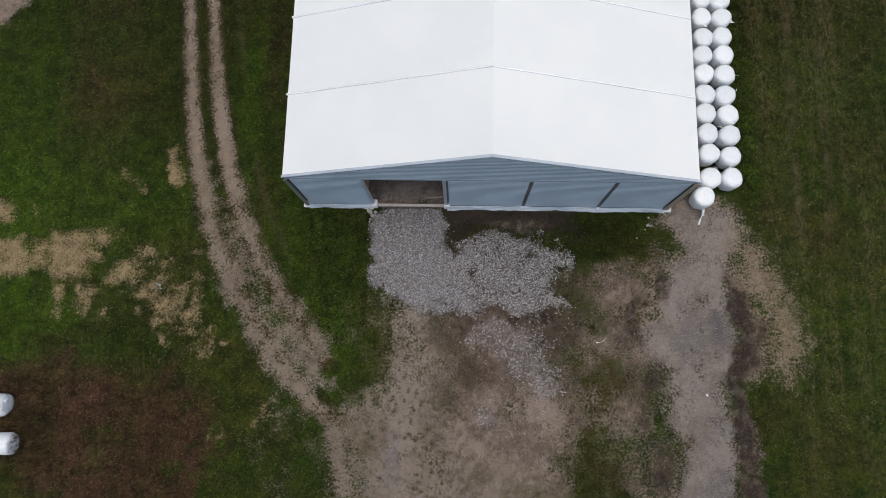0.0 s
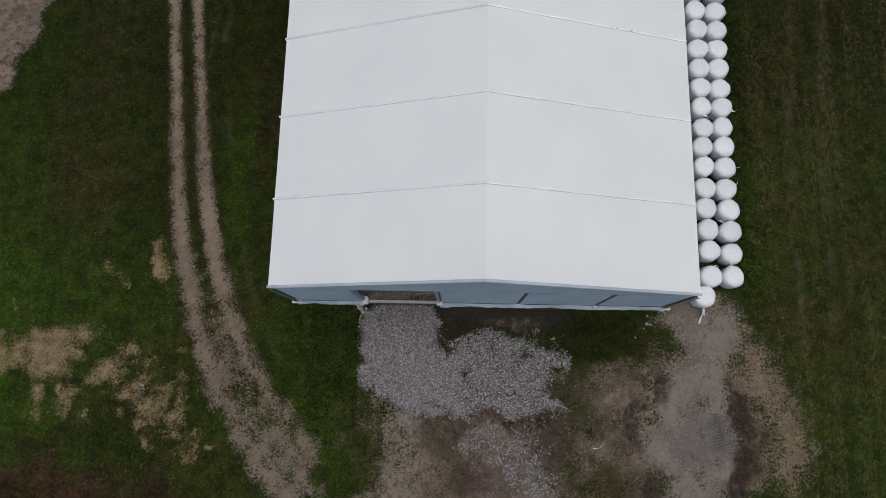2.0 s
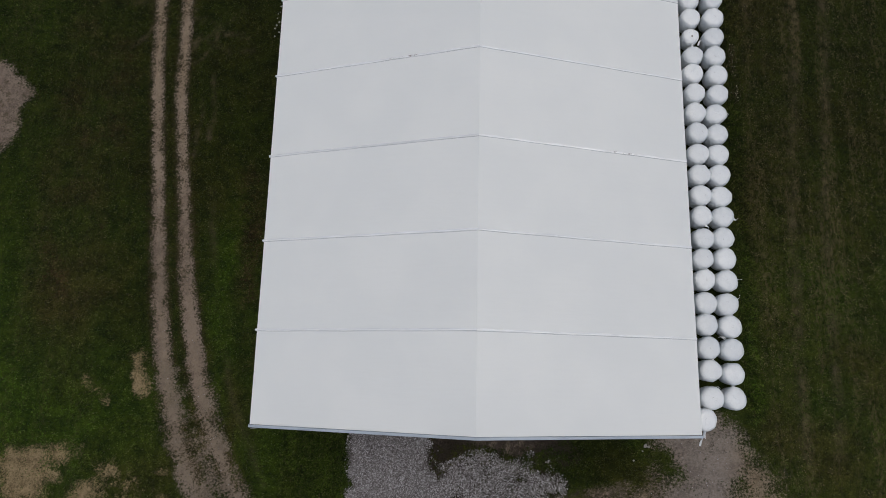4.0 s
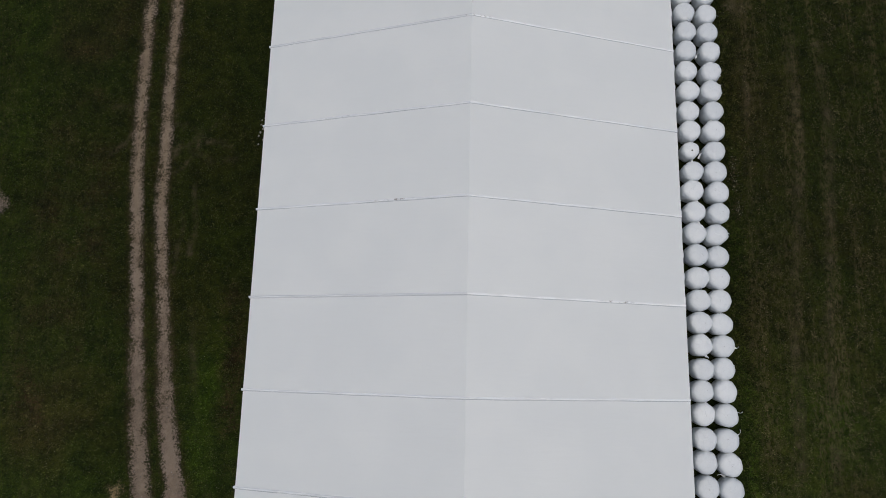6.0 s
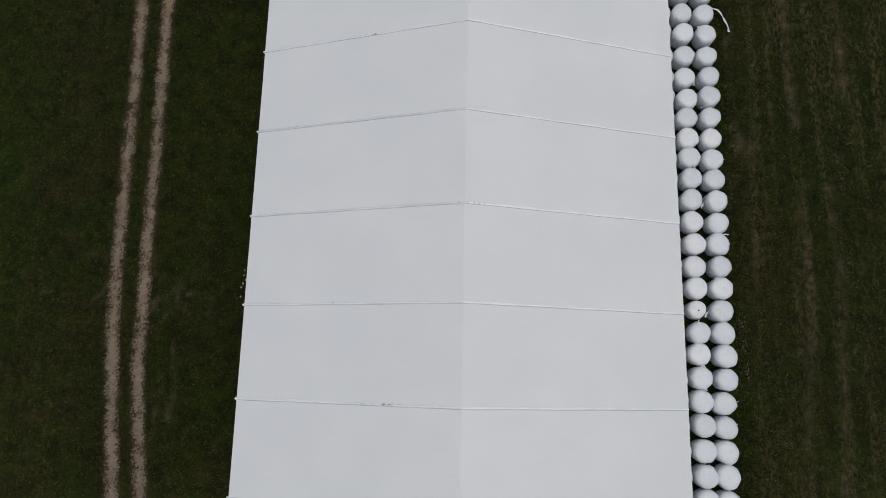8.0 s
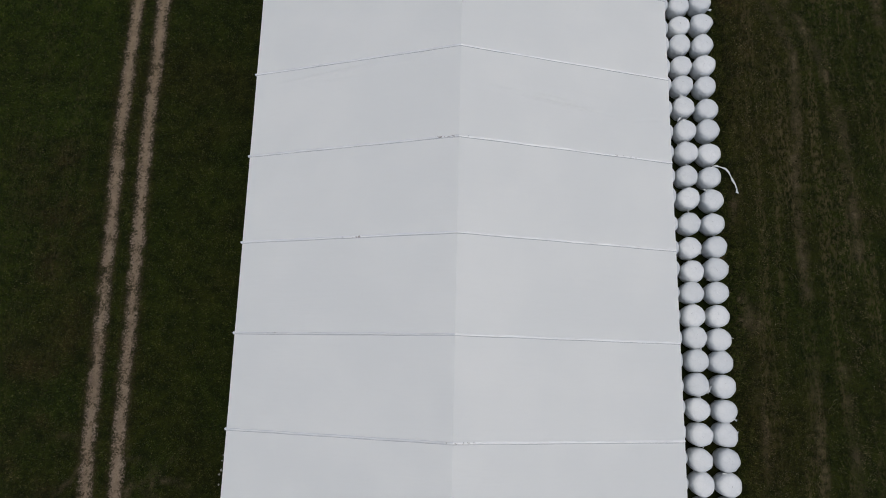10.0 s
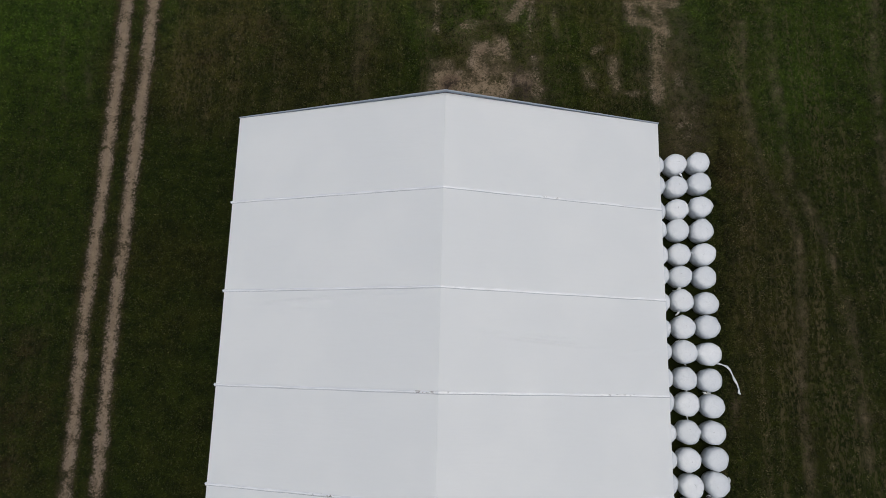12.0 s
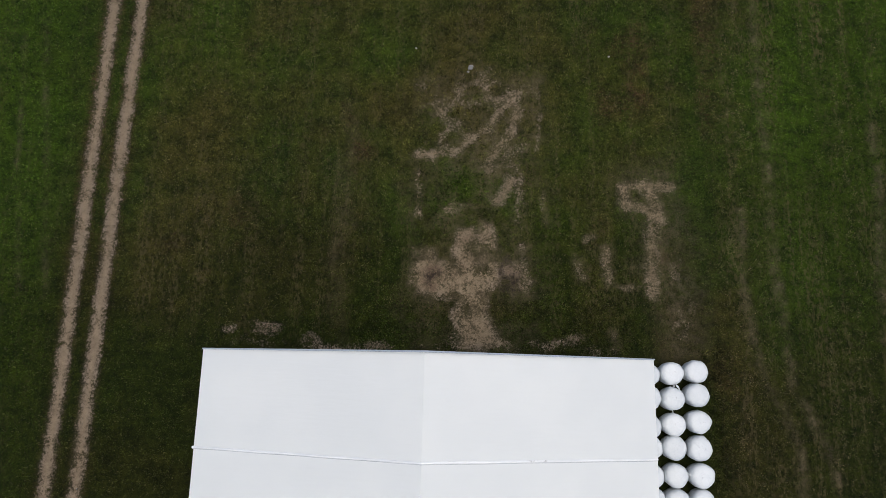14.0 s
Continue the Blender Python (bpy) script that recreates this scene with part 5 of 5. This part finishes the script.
# two bales lying on their sides in the weeds
for y, x1 in ((-1.6, -22.55), (-3.5, -21.95)):
    ob = tagged(new("silage_bale", BALES[int(-y) % 7]), "white wrapped bale lying on its side in weeds", "bale", "bales in the weeds")
    ob.matrix_world = pose(x1 - 1.06, y, 0.54, 0, 90, 0)
    t = new("film_tail", TAILS[int(-y) % 5])
    t.parent = ob
    t.matrix_local = pose(-0.22, 0.12, 0.97, 0, -78, 20) @ Matrix.Diagonal((0.6, 1.3, 1, 1))
    if y < -3:
        ob["label"] = "torn white wrapped bale lying in weeds, dark hay showing"
        g, bm = random.Random(5), bmesh.new()
        for i in range(320):
            a_, r_ = g.uniform(0, 6.28), 0.50 * g.uniform(0, 1) ** 0.5
            foot_ = Vector((r_ * math.cos(a_), r_ * math.sin(a_), 1.03 - 0.10 * (r_ / 0.5) ** 4))
            way_ = Vector((g.gauss(0, 0.6), g.gauss(0, 0.6), g.uniform(0.2, 1.0))).normalized() * g.uniform(0.06, 0.17)
            wide_ = way_.cross(Vector((g.random(), g.random(), g.random()))).normalized() * 0.02
            bm.faces.new([bm.verts.new(p) for p in (foot_ - wide_, foot_ + wide_, foot_ + way_ + wide_ * 0.3, foot_ + way_ - wide_ * 0.3)])
        part("torn_hay", bm, HAY, ob, "dark hay at the torn end")

# ---------------------------------------------------------------- small loose things


def rock(x, y, r, seed, label, material=ROCK, flat_=0.6):
    g = random.Random(seed)
    bm = bmesh.new()
    bmesh.ops.create_icosphere(bm, subdivisions=2 if r > 0.13 else 1, radius=r)
    for v in bm.verts:
        k = 1 + 0.3 * noise.noise(v.co * (2.2 / r) + Vector((seed, 0, 0))) + g.uniform(-0.12, 0.12)
        v.co = Vector((v.co.x * k, v.co.y * k * 0.8, max(v.co.z, -0.5 * r) * k * flat_ + 0.3 * r))
    ob = tagged(part("rock", bm, material), label, "rock", "rocks")
    ob.matrix_world = pose(x, y, 0, 0, 0, g.uniform(0, 360))
    return ob


for i, (x, y, r) in enumerate(((-4.78, 8.86, 0.17), (-4.62, 8.62, 0.12), (-4.45, 8.80, 0.10), (-5.02, 8.74, 0.09), (-4.72, 8.42, 0.08))):
    rock(x, y, r, i, "pale broken concrete lump beside the door")
for i, (x, y, r) in enumerate(((9.95, 8.30, 0.11), (10.12, 8.26, 0.09), (10.0, 8.7, 0.07), (9.35, 7.6, 0.06), (9.8, 8.05, 0.05))):
    rock(x, y, r, 20 + i, "pale stone in the weeds at the barn's corner")
for i, (x, y, r) in enumerate(((3.12, 73.0, 0.17), (0.1, 74.1, 0.075), (10.7, 73.8, 0.085), (3.0, 72.75, 0.1))):
    rock(x, y, r, 40 + i, "pale stone lying in the grass", ROCK, 0.7)
for i in range(9):
    rock(-9.95 + random.uniform(-0.12, 0.25), 30.1 + 0.23 * i + random.uniform(-0.1, 0.1), random.uniform(0.035, 0.085), 60 + i, "pale rubble beside the barn's foot")


def scrap(x, y, length, turn, material, label, seed):
    me = tail_mesh(seed, length, 0.06)
    me.materials.clear()
    me.materials.append(material)
    ob = tagged(new("plastic_scrap", me), label, "scrap")
    ob.matrix_world = pose(x, y, 0.0, 0, 0, turn)
    return ob


scrap(7.05, 2.1, 0.5, 20, FILM, "white strip of torn film on the dirt", 3)
scrap(12.55, -0.45, 0.17, 80, FILM, "small white scrap on the gravel drive", 6)


def strip(points, width, label):
    """A long crumpled ribbon of film along a bent line."""
    bm = bmesh.new()
    rows_ = []
    for i, (px, py, pz) in enumerate(points):
        qx, qy, _ = points[min(i + 1, len(points) - 1)]
        ox, oy, _ = points[max(i - 1, 0)]
        d = Vector((qx - ox, qy - oy, 0)).normalized()
        w = width * (0.8 + 0.35 * math.sin(2.3 * i))
        rows_.append([bm.verts.new((px - 0.1 - d.y * w * e, py - 0.06 + d.x * w * e, pz + 0.09 + 0.02 * math.sin(3 * e + 1.7 * i))) for e in (-1, -0.3, 0.4, 1)])
    for p, q in zip(rows_, rows_[1:]):
        for k in range(3):
            bm.faces.new((p[k], p[k + 1], q[k + 1], q[k])).smooth = True
    extra = bmesh.ops.extrude_face_region(bm, geom=list(bm.faces))
    bmesh.ops.translate(bm, verts=[v for v in extra["geom"] if isinstance(v, bmesh.types.BMVert)], vec=(0, 0, 0.01))
    bmesh.ops.recalc_face_normals(bm, faces=bm.faces)
    return tagged(part("plastic_scrap", bm, FILM), label, "scrap")


strip([(14.72, 46.78, 0.10), (14.95, 46.84, 0.07), (15.2, 46.76, 0.06), (15.42, 46.68, 0.05), (15.58, 46.52, 0.05), (15.68, 46.3, 0.05), (15.76, 46.05, 0.05), (15.88, 45.82, 0.05), (15.96, 45.6, 0.04), (15.94, 45.42, 0.05), (16.02, 45.36, 0.05)], 0.055, "long white film strip trailing from a bale")
strip([(14.75, 34.0, 0.10), (14.95, 33.9, 0.06), (15.1, 33.95, 0.05), (15.22, 33.9, 0.04)], 0.05, "short white film strip beside a bale")
scrap(-16.00, 4.50, 0.4, 30, BLUE, "faded blue plastic scrap on bare ground", 4)
scrap(-15.65, 4.62, 0.3, 120, BLUE, "faded blue plastic scrap on bare ground", 8)

CHAFF = sheet_material("pale_chaff", (0.28, 0.26, 0.18), (0.46, 0.43, 0.31), 0.8)
strip([(12.86, 9.16, 0.32), (12.90, 9.0, 0.12), (12.82, 8.8, 0.0), (12.74, 8.6, -0.05), (12.70, 8.42, -0.05)], 0.05, "white film end trailing from the row's last bale")

# white-flowering weeds at the edge of the bales
for x, y in ((15.5, 29.3), (15.45, 28.4), (15.55, 26.9)):
    bm = bmesh.new()
    g = random.Random(int(y * 10))
    for i in range(18):
        c = Vector((g.gauss(0, 0.13), g.gauss(0, 0.28), g.uniform(0.12, 0.3)))
        bmesh.ops.create_icosphere(bm, subdivisions=1, radius=g.uniform(0.012, 0.024), matrix=Matrix.Translation(c) @ Matrix.Diagonal((1, 1, 0.5, 1)))
    weed = thing("weed", x, y, 0, "low weed with small white flowers beside bales", "weed", "flowering weeds")
    part("flowers", bm, CHAFF, weed, "small pale flower heads")
    bm = bmesh.new()
    for i in range(60):
        a0, l0 = g.uniform(0, 6.28), g.uniform(0.12, 0.3)
        o = Vector((g.gauss(0, 0.12), g.gauss(0, 0.26), 0))
        d, s = Vector((math.cos(a0), math.sin(a0), 0)), Vector((-math.sin(a0), math.cos(a0), 0))
        p = [bm.verts.new(o - s * 0.015), bm.verts.new(o + s * 0.015), bm.verts.new(o + d * l0 * 0.5 + Vector((0, 0, l0)))]
        bm.faces.new(p)
    part("leaves", bm, TURF, weed)


# ---------------------------------------------------------------- loose stones and grass
SOLID = np.array([(1, 0, 0), (-1, 0, 0), (0, 1, 0), (0, -1, 0), (0, 0, 1), (0, 0, -1)], float)
SIDES = np.array([(0, 2, 4), (2, 1, 4), (1, 3, 4), (3, 0, 4), (2, 0, 5), (1, 2, 5), (3, 1, 5), (0, 3, 5)])


def scatter(count, x0, x1, y0, y1, chance):
    """Random places in a rectangle, kept with the chance that the field gives."""
    x, y = rng.uniform(x0, x1, count), rng.uniform(y0, y1, count)
    keep = rng.uniform(0, 1, count) < chance(x, y)
    return x[keep], y[keep]


def stones(name, x, y, low, high, label, material=STONE):
    n = len(x)
    size = low + (high - low) * rng.uniform(0, 1, n) ** 2.2
    turn = rng.uniform(0, 2 * np.pi, n)
    v = SOLID[None] * rng.uniform(0.6, 1.25, (n, 6, 1)) + rng.uniform(-0.22, 0.22, (n, 6, 3))
    v *= size[:, None, None] * np.array([1, 0.8, 0.6])
    c, s = np.cos(turn)[:, None], np.sin(turn)[:, None]
    px, py = v[..., 0] * c - v[..., 1] * s, v[..., 0] * s + v[..., 1] * c
    z = sample(LIFT, x, y) + size * 0.3
    verts = np.stack([px + x[:, None], py + y[:, None], v[..., 2] + z[:, None]], -1).reshape(-1, 3)
    faces = (SIDES[None] + 6 * np.arange(n)[:, None, None]).reshape(-1, 3)
    return tagged(new(name, array_mesh(name, verts, faces, material)), label, "gravel", kind="stuff")


pile = lambda x, y: np.clip((sample(heap, x, y) + 0.30 * rough(x, y, 0.5, 900, 2) - 0.28) * 1.6, 0, 1) ** 1.3
x, y = scatter(80000, -5.6, 1.2, 3.0, 9.0, lambda x, y: pile(x, y) * np.clip((1.0 - x) / 1.6, 0, 1))
stones("gravel", x, y, 0.013, 0.050, "grey crushed stone packed before the barn door", GRAVEL)
x, y = scatter(76000, -1.4, 6.8, 3.0, 9.0, lambda x, y: pile(x, y) * np.clip((x + 1.0) / 1.6, 0, 1))
stones("gravel", x, y, 0.013, 0.052, "pale crushed stone tipped loosely beside the door")
x, y = scatter(70000, -0.4, 6.4, -3.4, 4.6, lambda x, y: 0.60 * np.clip(1.15 * sample(spill, x, y) - 0.12 + 0.34 * rough(x, y, 0.5, 910, 3, 0.8), 0, 1) * np.clip(3 * sample(spill, x, y), 0, 1))
stones("gravel", x, y, 0.013, 0.050, "pale crushed stone spilled over the dirt")
x, y = scatter(11000, DOOR0 - 0.4, DOOR1 + 0.4, 9.4, 13.5, lambda x, y: np.full(len(x), 0.9))
stones("gravel", x, y, 0.012, 0.036, "crushed stone floor inside the barn doorway")
x, y = scatter(75000, -18.0, 15, -6.5, 14.0, lambda x, y: np.clip(sample(dirt, x, y) - 0.3, 0, 1) * 0.55 * (1 - sample(inside, x, y)) * (1 - np.clip(1.3 * sample(wet, x, y), 0, 1)))
stones("gravel", x, y, 0.008, 0.03, "small stones scattered over the dirt yard")
x, y = scatter(3000, -18.5, -13.0, 12.0, 80.0, lambda x, y: np.clip(sample(ruts, x, y) - 0.3, 0, 1))
stones("gravel", x, y, 0.008, 0.028, "small stones along the wheel ruts")


def stubble_rows(x, y):
    """Wavering bands along the field, broken into wisps."""
    band = np.clip(0.55 + 0.55 * wander(x, y / 40, 0.8, 1900), 0, 1)
    wisp = rough(x, y * 0.5, 0.26, 1902, 3)
    return band * np.clip((wisp - 0.15) * 4.0, 0, 1)


def turf(name, count, x0, x1, y0, y1, blades, low, high, width, label, where=None, dryness=(-0.9, 0.28)):
    """Tufts of leaning blades, thinned out where the ground is bare."""
    def chance(x, y):
        bare_ = np.clip(0.9 * sample(wet, x, y) + sample(dirt, x, y) * 1.25 + sample(gravel, x, y) + 0.7 * sample(straw, x, y) + 0.75 * sample(scuff, x, y) - 0.1, 0, 1)
        shut = (x > 10.9) & (x < 15.0) & (y > 9.2) & (y < 57.6)
        clump = where(x, y) if where else np.clip(0.80 + 0.55 * rough(x, y, 0.5, 1800, 3), 0.1, 1)
        return (1 - bare_) ** 2.2 * (1 - sample(inside, x, y)) * ~shut * clump
    x, y = scatter(count, x0, x1, y0, y1, chance)
    n = len(x)
    x, y = np.repeat(x, blades), np.repeat(y, blades)
    m = n * blades
    turn, lean = rng.uniform(0, 2 * np.pi, m), rng.uniform(0.35, 1.2, m)
    tall = rng.uniform(low, high, m) * np.repeat(rng.uniform(0.6, 1.3, n), blades)
    w = width * rng.uniform(0.6, 1.3, m)
    z = sample(LIFT, x, y) - 0.01
    dx, dy = np.cos(turn), np.sin(turn)
    x, y = x + 0.04 * dx, y + 0.04 * dy
    a_ = np.stack([x - dy * w, y + dx * w, z], -1)
    b_ = np.stack([x + dy * w, y - dx * w, z], -1)
    c_ = np.stack([x + dx * tall * np.sin(lean), y + dy * tall * np.sin(lean), z + tall * np.cos(lean) + 0.01], -1)
    verts = np.stack([a_, b_, c_], 1).reshape(-1, 3)
    me = array_mesh(name, verts, np.arange(3 * m).reshape(-1, 3), TURF)
    seed = np.repeat(np.repeat(rng.uniform(0, 1, n), blades), 3)
    look_up = lambda f: np.repeat(np.clip(sample(f, x, y), 0, 1), 3)
    color_layer(me, "tone", (look_up(brown) * 0.9, look_up(lush), seed, np.repeat(np.clip(rng.uniform(*dryness, m) + 0.5 * np.clip(sample(straw, x, y), 0, 1) + 0.36 * np.clip(sample(rows, x, y), 0, 1) * stubble_rows(x, y), 0, 1), 3)))
    color_layer(me, "green_tone", (look_up(dark_dimmed), look_up(olive), seed, seed))
    return tagged(new(name, me), label, "grass", kind="stuff")


turf("grass", 150000, -27.5, -8.3, -8.0, 82.0, 3, 0.06, 0.13, 0.028, "short green grass and low weeds beside the wheel track")
turf("grass", 90000, 14.9, 27.5, -8.0, 82.0, 3, 0.05, 0.12, 0.026, "short stubbly grass of the field beside the bales")
turf("grass", 56000, -8.3, 15.0, 57.6, 82.0, 3, 0.06, 0.13, 0.028, "patchy grass behind the barn")
turf("grass", 46000, -8.3, 15.0, -8.0, 9.3, 3, 0.05, 0.12, 0.026, "sparse grass and weeds before the barn")
turf("stubble", 230000, 15.2, 27.5, -8.0, 82.0, 2, 0.04, 0.09, 0.016, "wisps of dry tan stubble in rows over the field", stubble_rows, (0.1, 0.55))
turf("stubble", 70000, -15.0, 15.0, 57.8, 82.0, 2, 0.04, 0.09, 0.014, "thin dry stubble in the grass behind the barn", lambda x, y: 0.45 * stubble_rows(x, y), (0.1, 0.55))
turf("weeds", 5200, 14.9, 15.9, 9.5, 58.0, 5, 0.10, 0.24, 0.03, "taller green weeds along the outer row of bales")
turf("weeds", 6000, -8.0, -4.9, 2.0, 9.0, 4, 0.06, 0.16, 0.035, "dense leafy green weeds before the barn wall")
turf("weeds", 3000, 0.3, 6.4, 63.5, 72.3, 5, 0.06, 0.16, 0.03, "dark green weeds in clumps over torn-up ground")
turf("weeds", 2600, -2.6, 11.5, 57.5, 60.2, 5, 0.06, 0.18, 0.03, "leafy green weeds along the barn's back foot")
turf("weeds", 2600, -23.6, -20.4, -5.0, -0.3, 5, 0.15, 0.4, 0.018, "tall dry brown weeds round the lying bales")


def flecks(name, count, x0, x1, y0, y1, chance, size, label, category):
    """Tiny pale flower heads or bits of chaff, each a small tilted leaf of two triangles."""
    x, y = scatter(count, x0, x1, y0, y1, chance)
    n = len(x)
    turn, r = rng.uniform(0, 2 * np.pi, n), size * rng.uniform(0.5, 1.4, n)
    z = sample(LIFT, x, y) + rng.uniform(0.04, 0.10, n)
    ring = []
    for k, f in ((0, 1.0), (1, 0.6), (2, 1.0), (3, 0.6)):
        a_ = turn + k * np.pi / 2
        ring.append(np.stack([x + r * f * np.cos(a_), y + r * f * np.sin(a_), z + 0.3 * r * np.sin(a_ + 1)], -1))
    low = [p - np.array([0, 0, 0.008]) for p in ring]
    verts = np.stack(ring + low, 1).reshape(-1, 3)
    base = np.array([(0, 1, 2, 3), (7, 6, 5, 4), (0, 4, 5, 1), (1, 5, 6, 2), (2, 6, 7, 3), (3, 7, 4, 0)])
    faces = (base[None] + 8 * np.arange(n)[:, None, None]).reshape(-1, 4)
    return tagged(new(name, array_mesh(name, verts, faces, CHAFF)), label, category, kind="stuff")


flecks("chaff", 520, -22, -11.5, -7, 1.0, lambda x, y: 0.2 + 0.7 * np.clip(rough(x, y, 1.6, 1400, 2), 0, 1), 0.016, "pale chaff and dry leaves among the brown weeds", "chaff")
flecks("clover_flowers", 1500, -27, -4.8, 0.5, 24, lambda x, y: np.clip(1 - sample(dirt, x, y) - sample(straw, x, y), 0, 1) * np.clip(0.35 + 0.7 * rough(x, y, 3, 1500, 2), 0, 1), 0.011, "tiny white clover flowers in the grass", "flowers")
flecks("chaff", 700, 15, 22, -6, 58, lambda x, y: np.full(len(x), 0.6), 0.011, "bits of pale stubble in the field", "chaff")
